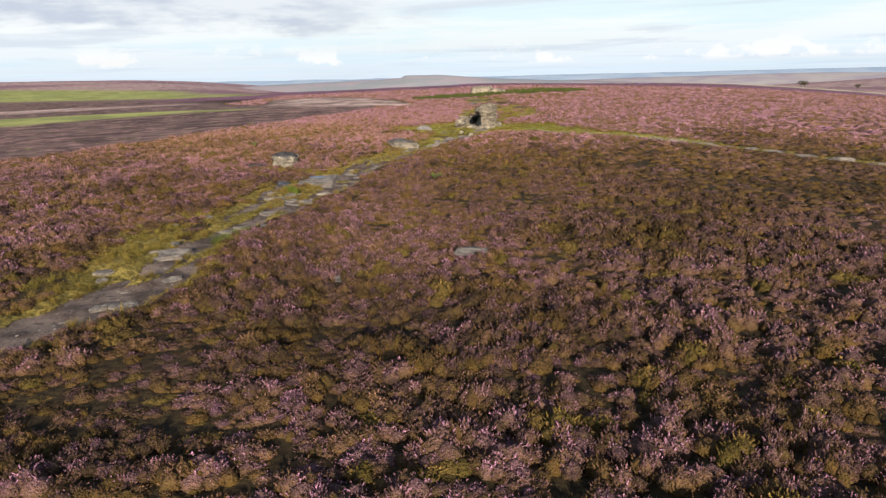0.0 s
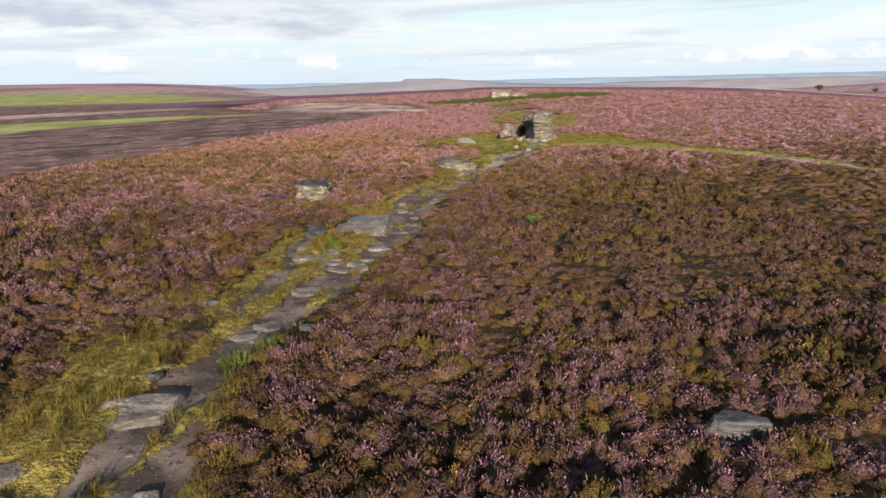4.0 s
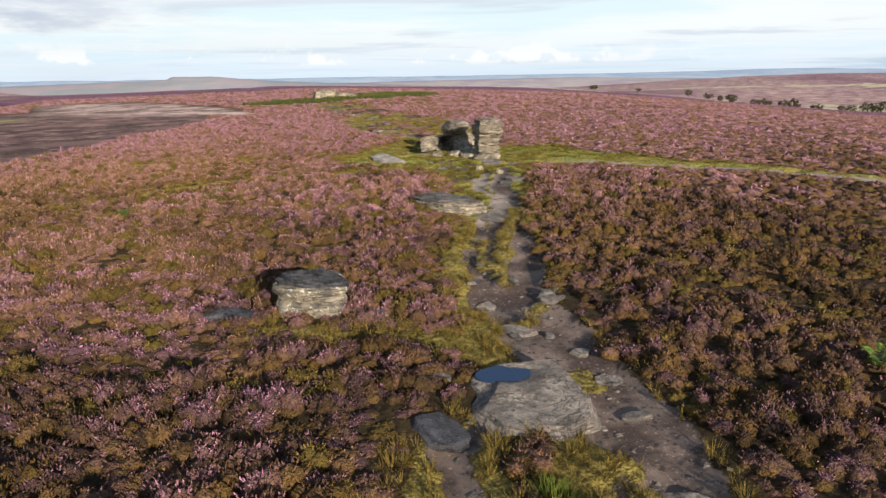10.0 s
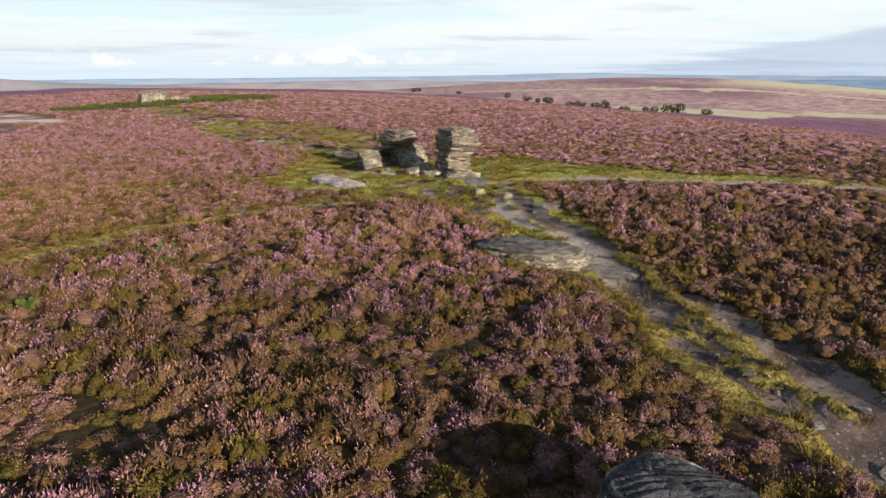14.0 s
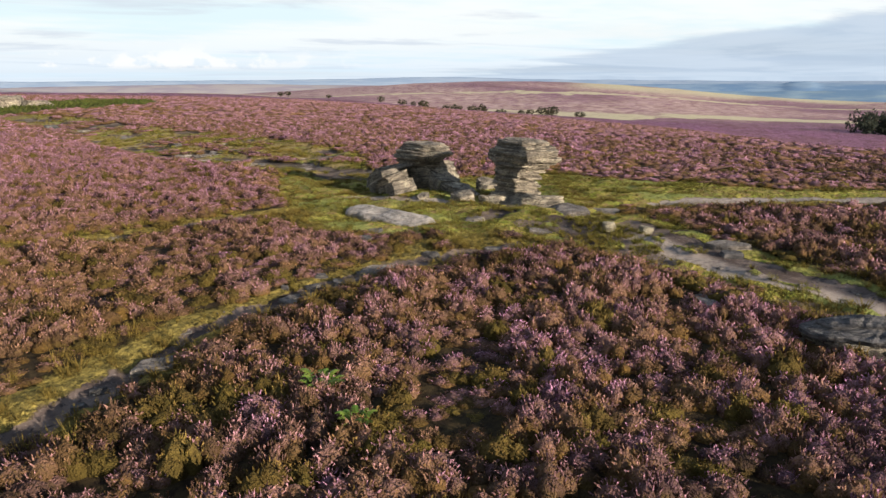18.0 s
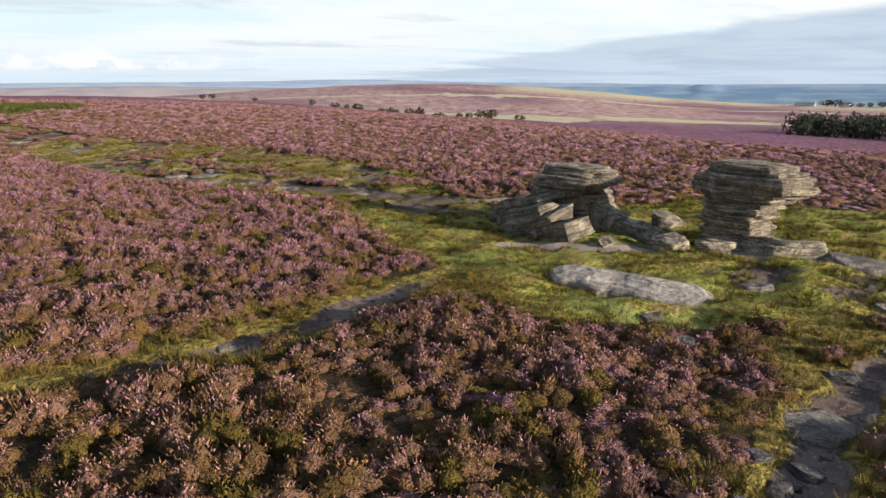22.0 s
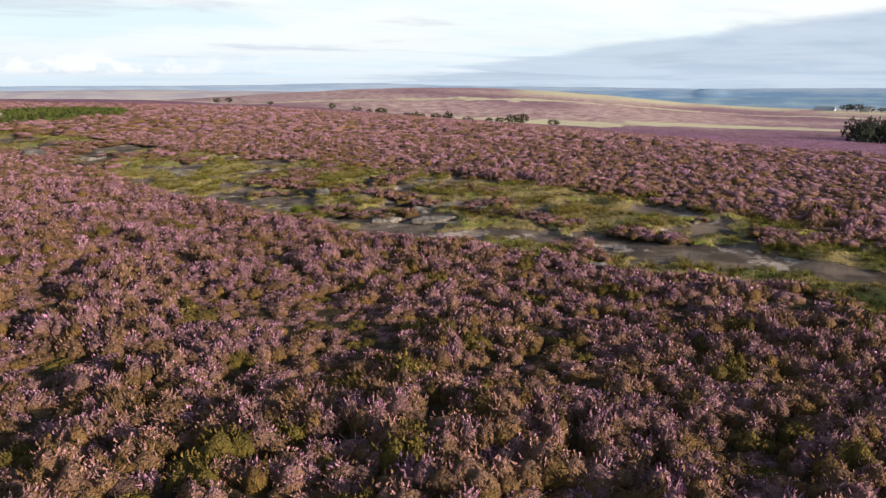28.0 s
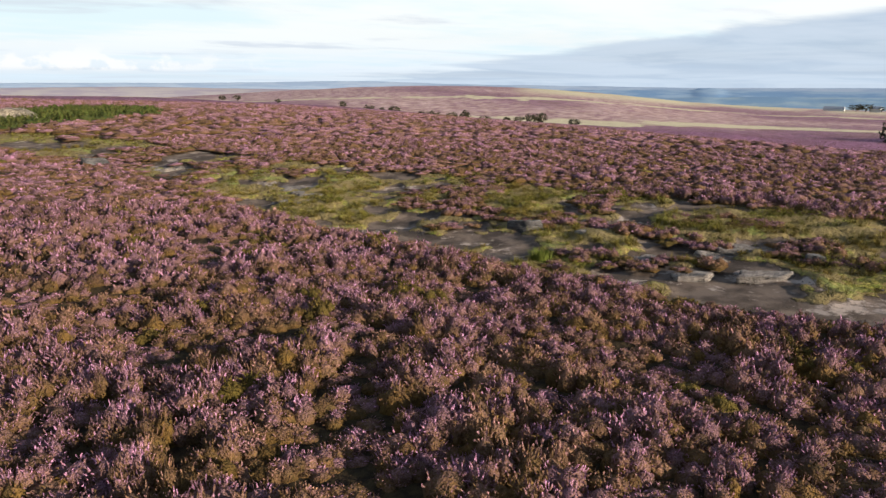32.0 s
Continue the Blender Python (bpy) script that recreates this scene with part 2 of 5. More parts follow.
def plant_material(name, leaf, flower, rough=0.9, violet=None):
    """leaf, flower: each two colours, between which a plant's own tone lies; a shoot goes from leaf at its foot to flower at its tip. violet: two colours of the bells where a plant blooms fully."""
    m, n, b = material(name, rough, 0.12)
    b.inputs["Diffuse Roughness"].default_value = 0.1
    tone, bloom = n.attr("tone").outputs["Fac"], n.attr("bloom").outputs["Fac"]
    pos = n.add("ShaderNodeNewGeometry").outputs["Position"]
    fleck, tuft = n.noise(46.0, pos, 2.0), n.noise(11.0, pos, 3.0, 0.6)
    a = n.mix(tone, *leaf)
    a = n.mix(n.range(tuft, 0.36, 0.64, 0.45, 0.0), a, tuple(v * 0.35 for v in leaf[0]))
    f = n.mix(n.range(n.math("ADD", tone, n.math("MULTIPLY", n.math("SUBTRACT", tuft, 0.5), 0.7)), 0.0, 1.0), *flower)
    f = n.mix(n.range(n.noise(19.0, pos, 2.0), 0.50, 0.62, 0.0, 0.6), f, tuple(0.5 * (p + q) * k for p, q, k in zip(flower[0], flower[1], (1.05, 1.10, 0.75))))
    a = n.mix(n.range(n.noise(5.0, pos, 3.0, 0.6), 0.48, 0.62, 0.0, 0.6), a, (0.095, 0.064, 0.014))
    if violet:
        deep = n.mix(n.range(fleck, 0.35, 0.65), *violet)
        f = n.mix(n.attr("violet").outputs["Fac"], f, deep)
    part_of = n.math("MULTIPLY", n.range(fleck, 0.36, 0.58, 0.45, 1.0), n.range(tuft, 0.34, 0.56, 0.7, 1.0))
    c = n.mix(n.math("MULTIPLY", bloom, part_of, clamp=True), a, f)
    n.link(c, b.inputs["Base Color"])
    bump(n, b, n.math("ADD", n.math("MULTIPLY", tuft, 0.6), n.math("MULTIPLY", n.noise(30.0, pos, 2.0), 0.6)), 1.0, 0.16)
    return m


def rock_material(name, dark, light, lichen, stain=0.5, lichen_from=0.60):
    m, n, b = material(name, 0.9, 0.25)
    pos = n.add("ShaderNodeTexCoord").outputs["Object"]
    own = n.add("ShaderNodeObjectInfo").outputs["Random"]
    x, y, z = n.xyz(pos)
    z = n.math("ADD", z, n.math("MULTIPLY", own, 37.0))
    p = n.join(x, y, z)
    beds = n.noise(1.0, n.join(n.math("MULTIPLY", x, 0.7), n.math("MULTIPLY", y, 0.7), n.math("MULTIPLY", z, 9.0)), 6.0, 0.68, 0.9)
    blot, fine, grit = n.noise(1.6, p, 6.0, 0.65), n.noise(9.0, p, 6.0, 0.65), n.noise(60.0, p, 3.0)
    c = n.mix(n.range(blot, 0.32, 0.66), dark, light)
    c = n.mix(n.math("MULTIPLY", n.range(beds, 0.55, 0.42), stain), c, tuple(v * 0.45 for v in dark))
    parting = n.math("ABSOLUTE", n.math("SUBTRACT", n.noise(1.0, n.join(n.math("MULTIPLY", x, 1.1), n.math("MULTIPLY", y, 1.1), n.math("MULTIPLY", z, 15.0)), 5.0, 0.62, 0.4), 0.5))
    joint = n.math("ABSOLUTE", n.math("SUBTRACT", n.noise(1.5, p, 4.0, 0.6, 0.6), 0.5))
    crack = n.math("MAXIMUM", n.range(parting, 0.030, 0.008), n.range(joint, 0.014, 0.004))
    c = n.mix(n.math("MULTIPLY", crack, min(1.0, stain * 1.4)), c, tuple(v * 0.25 for v in dark))
    c = n.mix(n.range(n.math("ADD", n.math("MULTIPLY", fine, 0.6), n.math("MULTIPLY", blot, 0.4)), lichen_from, lichen_from + 0.05), c, lichen)
    c = n.mix(n.math("MULTIPLY", n.range(grit, 0.5, 0.7), 0.25), c, (0.08, 0.075, 0.065))
    n.link(c, b.inputs["Base Color"])
    height = n.math("ADD", n.math("MULTIPLY", beds, 1.0), n.math("ADD", n.math("MULTIPLY", fine, 0.55), n.math("MULTIPLY", grit, 0.16)))
    height = n.math("SUBTRACT", height, n.math("MULTIPLY", crack, 0.4 * stain))
    bump(n, b, height, 1.0, 0.15)
    return m


M_GROUND = ground_material()
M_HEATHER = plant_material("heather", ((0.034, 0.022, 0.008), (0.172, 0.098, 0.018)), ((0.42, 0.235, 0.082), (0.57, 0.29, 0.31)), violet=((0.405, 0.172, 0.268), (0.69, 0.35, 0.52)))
M_BILBERRY = plant_material("bilberry", ((0.070, 0.048, 0.012), (0.100, 0.075, 0.014)), ((0.42, 0.25, 0.085), (0.36, 0.25, 0.07)))
M_GRASS = plant_material("moor_grass", ((0.12, 0.12, 0.020), (0.19, 0.12, 0.028)), ((0.36, 0.36, 0.062), (0.50, 0.35, 0.085)))
M_GRASS.node_tree.nodes["Principled BSDF"].inputs["Diffuse Roughness"].default_value = 0.2
M_BRACKEN = plant_material("bracken", ((0.040, 0.062, 0.015), (0.06, 0.075, 0.018)), ((0.085, 0.115, 0.022), (0.13, 0.14, 0.03)))
M_GRIT = rock_material("gritstone", (0.20, 0.17, 0.128), (0.54, 0.455, 0.32), (0.56, 0.51, 0.33), 0.55, 0.57)
M_SLAB = rock_material("worn_slab", (0.16, 0.138, 0.115), (0.39, 0.335, 0.27), (0.11, 0.10, 0.085), 0.35, 0.57)
M_PALE_SLAB = rock_material("pale_slab", (0.27, 0.24, 0.20), (0.60, 0.53, 0.44), (0.20, 0.18, 0.15), 0.3, 0.58)
M_PALE_ROCK = rock_material("pale_rock", (0.30, 0.26, 0.17), (0.52, 0.46, 0.32), (0.55, 0.54, 0.45), 0.3, 0.6)
M_DARK_SLAB = rock_material("dark_slab", (0.09, 0.085, 0.08), (0.22, 0.20, 0.175), (0.30, 0.28, 0.23), 0.4, 0.58)
M_LICHEN = rock_material("lichened_gritstone", (0.16, 0.145, 0.12), (0.40, 0.34, 0.22), (0.66, 0.63, 0.54), 0.4, 0.53)


def far_material(name, a, b):
    m, n, k = material(name, 1.0, 0.0)
    pos = n.add("ShaderNodeNewGeometry").outputs["Position"]
    x, y, z = n.xyz(pos)
    f = n.noise(0.006, n.join(x, y, n.math("MULTIPLY", z, 12.0)), 6.0, 0.65)
    n.link(n.mix(n.range(f, 0.42, 0.58), a, b), k.inputs["Base Color"])
    return m


# distance haze is mixed into the base colours of these far hills
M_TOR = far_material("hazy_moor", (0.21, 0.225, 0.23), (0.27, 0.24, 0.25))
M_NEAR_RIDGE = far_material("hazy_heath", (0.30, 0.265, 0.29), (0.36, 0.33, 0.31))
M_BLUE = far_material("blue_haze_distance", (0.165, 0.265, 0.38), (0.25, 0.345, 0.43))
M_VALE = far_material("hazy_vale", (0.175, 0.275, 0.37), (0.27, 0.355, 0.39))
M_PALE = far_material("pale_haze_distance", (0.27, 0.35, 0.44), (0.33, 0.40, 0.47))
# leaves of the far wood, lightened towards blue for haze
M_WOOD = plant_material("wood_leaves", ((0.022, 0.032, 0.026), (0.034, 0.046, 0.034)), ((0.040, 0.054, 0.042), (0.062, 0.074, 0.055)))
M_LEAF = plant_material("dark_leaves", ((0.026, 0.030, 0.018), (0.045, 0.046, 0.026)), ((0.06, 0.06, 0.035), (0.085, 0.075, 0.045)))
M_WET = rock_material("wet_rock", (0.05, 0.05, 0.055), (0.11, 0.11, 0.12), (0.16, 0.16, 0.16), 0.3, 0.66)
M_WET.node_tree.nodes["Principled BSDF"].inputs["Roughness"].default_value = 0.25


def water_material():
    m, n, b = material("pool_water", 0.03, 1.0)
    # blue base stands in for the sky reflected in the pool
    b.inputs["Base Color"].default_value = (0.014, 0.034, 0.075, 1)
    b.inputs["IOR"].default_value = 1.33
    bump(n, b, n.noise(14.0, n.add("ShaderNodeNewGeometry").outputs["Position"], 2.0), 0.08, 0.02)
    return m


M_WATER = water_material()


def fern_material():
    m, n, b = material("fern_green", 0.7, 0.3)
    pos = n.add("ShaderNodeNewGeometry").outputs["Position"]
    n.link(n.mix(n.range(n.noise(9.0, pos, 3.0), 0.35, 0.65), (0.055, 0.11, 0.012), (0.16, 0.21, 0.03)), b.inputs["Base Color"])
    return m


M_FERN = fern_material()
M_RUSH = far_material("rush_blades", (0.085, 0.105, 0.02), (0.16, 0.165, 0.035))

M_RIBBED = rock_material("dark_ribbed_rock", (0.042, 0.044, 0.050), (0.105, 0.102, 0.100), (0.19, 0.18, 0.165), 0.5, 0.60)

# ---- the plan: heights and zones ----
def hashed(ix, iy, seed):
    v = (ix.astype(np.int64) * 374761393 + iy.astype(np.int64) * 668265263 + seed * 1274126177) & 0x7FFFFFFF
    v = ((v ^ (v >> 13)) * 1274126177) & 0x7FFFFFFF
    return ((v ^ (v >> 16)) & 0xFFFF) / 65535.0


def value_noise(x, y, scale, seed=0, octaves=3):
    """Smooth noise from 0 to 1 over the plan; scale: metres of the largest lump."""
    total, weight, amp = 0.0, 0.0, 1.0
    for k in range(octaves):
        u, v = x / scale * 2**k + 17.3 * k, y / scale * 2**k - 9.1 * k
        iu, iv = np.floor(u), np.floor(v)
        fu, fv = u - iu, v - iv
        fu, fv = fu * fu * (3 - 2 * fu), fv * fv * (3 - 2 * fv)
        a, b = hashed(iu, iv, seed + k), hashed(iu + 1, iv, seed + k)
        c, d = hashed(iu, iv + 1, seed + k), hashed(iu + 1, iv + 1, seed + k)
        total = total + amp * (a + (b - a) * fu + (c - a) * fv + (a - b - c + d) * fu * fv)
        weight, amp = weight + amp, amp * 0.5
    return total / weight


def step(lo, hi, v):
    v = np.clip((v - lo) / (hi - lo), 0, 1)
    return v * v * (3 - 2 * v)


def outside(x, y, line):
    """How far a point lies outside a band; line: rows of x, y and half width."""
    best = np.full(np.shape(x), 1e9)
    for (ax, ay, ar), (bx, by, br) in zip(line, line[1:]):
        dx, dy = bx - ax, by - ay
        s = np.clip(((x - ax) * dx + (y - ay) * dy) / (dx * dx + dy * dy), 0, 1)
        best = np.minimum(best, np.hypot(x - ax - s * dx, y - ay - s * dy) - (ar + s * (br - ar)))
    return best


MAIN_PATH = [(-13, 11, 0.8), (-11.2, 17.3, 1.0), (-10.2, 20, 1.3), (-9.6, 22.4, 1.2), (-9.7, 25.4, 0.9), (-9.5, 27.8, 0.75), (-8.9, 30.3, 0.8),
             (-8.0, 33.4, 0.85), (-7.6, 35.7, 0.95), (-7.2, 37.4, 0.95), (-6.8, 39, 1.0), (-6.2, 41, 1.0), (-6.0, 44, 1.1), (-5.7, 46.8, 1.0),
             (-4.9, 49.2, 0.95), (-3.6, 52.4, 0.85), (-2.0, 56.9, 0.75), (-0.3, 61, 0.65), (1.3, 65, 0.55), (2.6, 68, 0.5), (3.6, 70.4, 0.4)]
LEFT_STRAND = [(-10.3, 31.5, 0.25), (-9.8, 33.6, 0.32), (-9.6, 35.8, 0.32), (-9.9, 39.0, 0.30), (-9.6, 41.3, 0.35), (-8.6, 42.0, 0.3)]
SECOND_STRAND = [(-6.3, 48.1, 0.25), (-5.7, 50.4, 0.28), (-5.0, 52.9, 0.25), (-3.6, 55.1, 0.28), (-2.6, 57.6, 0.3), (-1.1, 60.0, 0.3), (-0.2, 62.5, 0.35), (-0.3, 64.4, 0.4), (0.8, 66.6, 0.4), (2.2, 69, 0.3)]
RIGHT_PATH = [(7.8, 71.6, 0.35), (8.6, 71.1, 0.6), (10.5, 69.7, 0.7), (12.9, 67.8, 0.65), (15.4, 65.2, 0.55), (17.7, 61.9, 0.5), (21, 57.9, 0.4), (25.3, 51.5, 0.45), (28, 47, 0.45), (33, 40, 0.3)]
SIDE_PATH = [(-1.6, 71.3, 0.35), (-4.2, 71.8, 0.4), (-6.9, 72.1, 0.45), (-9.8, 71.9, 0.4), (-12.9, 71.2, 0.35), (-15.5, 69.8, 0.3), (-18, 68.6, 0.2), (-24, 66.5, 0.15)]
NARROW_PATH = [(-3.6, 82.0, 0.2), (-5.2, 82.2, 0.4), (-7.7, 82.3, 0.45), (-9.8, 82.4, 0.4), (-12, 83.0, 0.25), (-14.8, 83.9, 0.2), (-19, 85.5, 0.15)]
FAR_STRAND = [(9.3, 86.4, 0.3), (7.8, 88.5, 0.5), (7.0, 90.6, 0.7), (6.4, 93, 0.8), (7.0, 97, 0.8), (7.0, 102, 0.7)]
MIRE_PATH = [(5.5, 92.6, 1.0), (5.9, 95.5, 1.3), (6.2, 99, 1.5), (5.8, 103, 1.3), (5.9, 107, 1.1), (6.3, 111.5, 1.1), (6.8, 116, 1.1), (7.4, 120.5, 1.1), (8.3, 125, 1.2), (9.2, 131, 1.1), (9.3, 138, 0.9), (8.6, 147, 0.8), (8.0, 158, 0.6)]
LAWN = [(-2.6, 78.2, 2.2), (0.0, 77.5, 4.4), (3.5, 79.5, 7.0), (7.5, 77.5, 5.5), (11, 73, 3.2), (14, 69, 1.8), (17.5, 64.5, 1.2), (21, 59, 1.0)]
LAWN_SOUTH = [(2.5, 73.5, 3.2), (1.6, 68.5, 2.6), (0.2, 64, 1.9), (-1.6, 59, 1.5)]
LAWN_NORTH = [(2, 84, 4.0), (4, 89.5, 3.0), (7, 93.5, 2.4)]
LAWN_WEST = [(-3.0, 81.2, 1.6), (-6, 82.6, 0.5), (-9.5, 82.9, 0.45), (-14, 84.2, 0.4), (-20, 86, 0.4)]
VERGE_WEST = [(-2, 73.3, 1.1), (-6.5, 72.8, 0.2), (-10.5, 72.4, 0.15), (-14, 71.3, 0.2), (-18, 69.4, 0.25), (-24, 67.1, 0.2)]
MIRE = [(5.5, 90, 1.6), (7.5, 96, 3.9), (8.4, 103, 5.6), (8.7, 111, 6.3), (9.4, 119, 6.6), (10.5, 128, 6.4), (11, 137, 4.6), (11.0, 147, 4.2), (10.5, 157, 4.5), (9, 166, 3.5)]
BURNT = [(-62, 40, 12), (-62, 66, 21), (-58, 84, 29), (-57, 111, 35), (-56, 141, 44), (-75, 158, 44), (-120, 190, 60), (-170, 250, 70), (-250, 320, 70)]
FIELDS = ([(-112, 124, 19), (-84, 146, 16), (-62, 163, 9), (-48, 162, 3)], [(-420, 520, 130), (-260, 450, 100), (-190, 390, 60), (-120, 350, 24), (-90, 330, 8)])
TAN = ([(-10, 152, 4), (-18, 166, 9), (-32, 190, 14), (-40, 222, 12)], [(-150, 200, 16), (-110, 215, 18), (-85, 220, 8)])
ROCK_FOOT = [(1.0, 82.9, 0.5), (1.6, 81.4, 0.8), (2.2, 80.0, 0.7), (3.3, 78.6, 0.15), (3.9, 76.4, 0.25), (4.3, 74.6, 0.35)]
# bare peat strip; its dark colour also stands in for the outcrop's shadow
PEAT_AND_SHADE = [(5.1, 87.0, 0.3), (4.9, 89.0, 0.6), (5.1, 91.5, 0.7)]
BARE = (ROCK_FOOT, PEAT_AND_SHADE, MAIN_PATH, LEFT_STRAND, SECOND_STRAND, RIGHT_PATH, SIDE_PATH, NARROW_PATH, FAR_STRAND)
BOULDER_TURF = [(-11.8, 47.7, 0.3), (-10.6, 47.2, 0.55), (-9.2, 46.6, 0.15), (-7.6, 45.5, 0.6)]
ISLETS = [[(-9.1, 25.7, 0.22), (-9.4, 24.7, 0.26), (-9.55, 23.8, 0.26), (-9.8, 22.8, 0.28), (-10.1, 21.8, 0.2)], [(-6.0, 43.5, 0.4), (-6.1, 42.9, 0.3)], [(-7.5, 40.4, 0.5), (-7.0, 40.1, 0.35)], [(-8.0, 39.3, 0.35), (-8.3, 38.3, 0.3)],
          [(-7.3, 39.1, 0.3), (-7.6, 37.6, 0.3), (-7.6, 37.1, 0.22)], [(-7.8, 33.2, 0.22), (-7.9, 32.3, 0.35)], [(-8.3, 35.6, 0.28), (-8.4, 35.2, 0.2)], [(-7.1, 35.8, 0.22), (-7.1, 35.5, 0.2)], [(-8.9, 36.3, 0.3), (-9.0, 35.2, 0.3)],
          [(-0.2, 59.2, 0.25), (-3.2, 54.3, 0.22), (-4.3, 51.6, 0.28), (-5.1, 49.6, 0.22)], [(-4.9, 47.6, 0.2), (-5.1, 47.2, 0.15)], [(-6.0, 46.5, 0.2), (-6.3, 46.2, 0.2)]]
MAIN_VERGE = [(x - (0.2 if y < 30 else 0.55), y, r) for x, y, r in MAIN_PATH]
VERGED = ((BOULDER_TURF, 0.0), (MAIN_VERGE, 0.3), (LEFT_STRAND, 0.6), (SECOND_STRAND, 0.8), (RIGHT_PATH, 0.7), (SIDE_PATH, 0.3), (NARROW_PATH, 0.3))


def path_gap(x, y):
    wob = 0.55 * (value_noise(x, y, 1.1, 3) - 0.5) + 0.5 * (value_noise(x, y, 0.45, 5, 2) - 0.5)
    wet = outside(x, y, MIRE_PATH) + 0.75 + 3.8 * (value_noise(x, y, 2.0, 6) - 0.42)
    islet = np.min([outside(x, y, line) for line in ISLETS], axis=0) + 0.8 * wob
    return np.maximum(np.minimum(np.min([outside(x, y, line) for line in BARE], axis=0) + wob, wet + wob), -islet)


def grass_gap(x, y):
    wob = 2.2 * (value_noise(x, y, 3.2, 11) - 0.5) + 0.7 * (value_noise(x, y, 0.7, 12, 2) - 0.5)
    lawn = np.min([outside(x, y, line) for line in (LAWN, LAWN_SOUTH, LAWN_NORTH, LAWN_WEST, VERGE_WEST)], axis=0) + 0.6 * wob
    verge = np.min([outside(x, y, line) - w for line, w in VERGED], axis=0) + 0.55 * wob
    verge = np.minimum(verge, np.min([outside(x, y, line) for line in ISLETS], axis=0) - 0.1)
    west = np.hypot((x + 11.8) / 1.3, (y - 26) / 5.0) - 1 + 0.35 * wob
    return np.minimum(np.minimum(lawn, verge), west)


def soil_at(x, y):
    return value_noise(x, y, 2.6, 41) + 0.35 * (value_noise(x, y, 0.8, 42) - 0.5)


def mire_gap(x, y):
    return outside(x, y, MIRE) + 1.5 * (value_noise(x, y, 2.5, 21) - 0.5)


def height(x, y):
    """The lie of the land, without the small sinking of the paths."""
    z = -0.85 + 0.62 * np.exp(-(((y - 70) / 24) ** 2)) * np.exp(-(((x - 2) / 30) ** 2))
    z = z + 0.45 * step(4, 16, x) * step(40, 70, y) * (1 - 0.6 * np.exp(-(((y - 70) / 24) ** 2)))
    z = z + 0.9 * step(140, 185, y) * np.exp(-(((x - 22) / 40) ** 2))
    z = z - 0.3 * np.exp(-(((x - 8) / 10) ** 2) - ((y - 128) / 14) ** 2)
    u = np.clip(x - 22, 0, 98)
    z = z - 0.00107 * u**2 / (1 + (np.maximum(y - 75, 0) / 83) ** 2) * step(330, 150, x)
    r, turn = np.hypot(x, y - 75), np.degrees(np.arctan2(x, y - 75))
    west = step(12, -34, turn)
    z = z - 0.018 * np.clip(-x - 15, 0, 130) + 11.5 * step(250, 1600, r) * west
    # ahead the land falls behind the near edge; to the east it falls to a valley and rises to a broad hill
    east = step(20, 50, turn)
    z = z - 18 * step(280, 700, r) * step(-24, -6, turn) * (1 - east)
    z = z - (11.2 * step(77, 300, x) + 4.5 * step(258, 320, np.hypot(x + 15, y - 65))) * east
    z = z + 14.0 * np.exp(-(((x - 690) / 330) ** 2) - ((y - 650) / 300) ** 2) + 4 * step(300, 700, r) * east * step(75, 50, turn)
    z = z - 6 * step(56, 75, turn) * step(250, 600, r) - 52 * step(800, 1500, r) * step(-24, -6, turn)
    return z + 0.5 * (value_noise(x, y, 14, 31) - 0.5) * step(12, 40, np.abs(r - 20)) + 0.16 * (value_noise(x, y, 3.0, 32) - 0.5)


def spread(lo, hi, pitch, growth, reach):
    inner = np.arange(lo, hi + pitch / 2, pitch)
    out, size = [], pitch
    while sum(out) < reach:
        size *= growth
        out.append(size)
    far = np.cumsum(out)
    return np.concatenate([lo - far[::-1], inner, inner[-1] + far])


def far_cover(x, y):
    """Where the bushes stand so far off that the ground's own relief stands for them."""
    return step(150, 185, outside(x, y, [(-5, 20, 0), (-14, 60, 0), (-12, 104, 0)]))


def in_sight(x, y):
    """Where the bushes are grown one by one; elsewhere the ground's own cover stands for them."""
    right = (x < 0) | (y > np.minimum(1.5 * x, 46 + 0.18 * x) - 4)
    return right & ((x > 0) | (y > 1.45 * np.abs(x + 3) - 6)) & (y > 5)


def ground_z(x, y, path=None, grass=None):
    """The bare ground: paths sunk a little, turf lumpy."""
    if path is None:
        path, grass = step(0.12, -0.12, path_gap(x, y)), np.maximum(step(0.25, -0.25, grass_gap(x, y)), step(0.3, -0.5, mire_gap(x, y)))
    lumps = 0.34 * (value_noise(x * 0.8 + y * 0.5, y * 0.9 - x * 0.4, 1.0, 33, 2) - 0.5)
    return height(x, y) - (0.13 - 0.11 * step(2, 6, x) * step(90, 80, y)) * path - 0.04 * grass + lumps * grass * (1 - 0.6 * path)


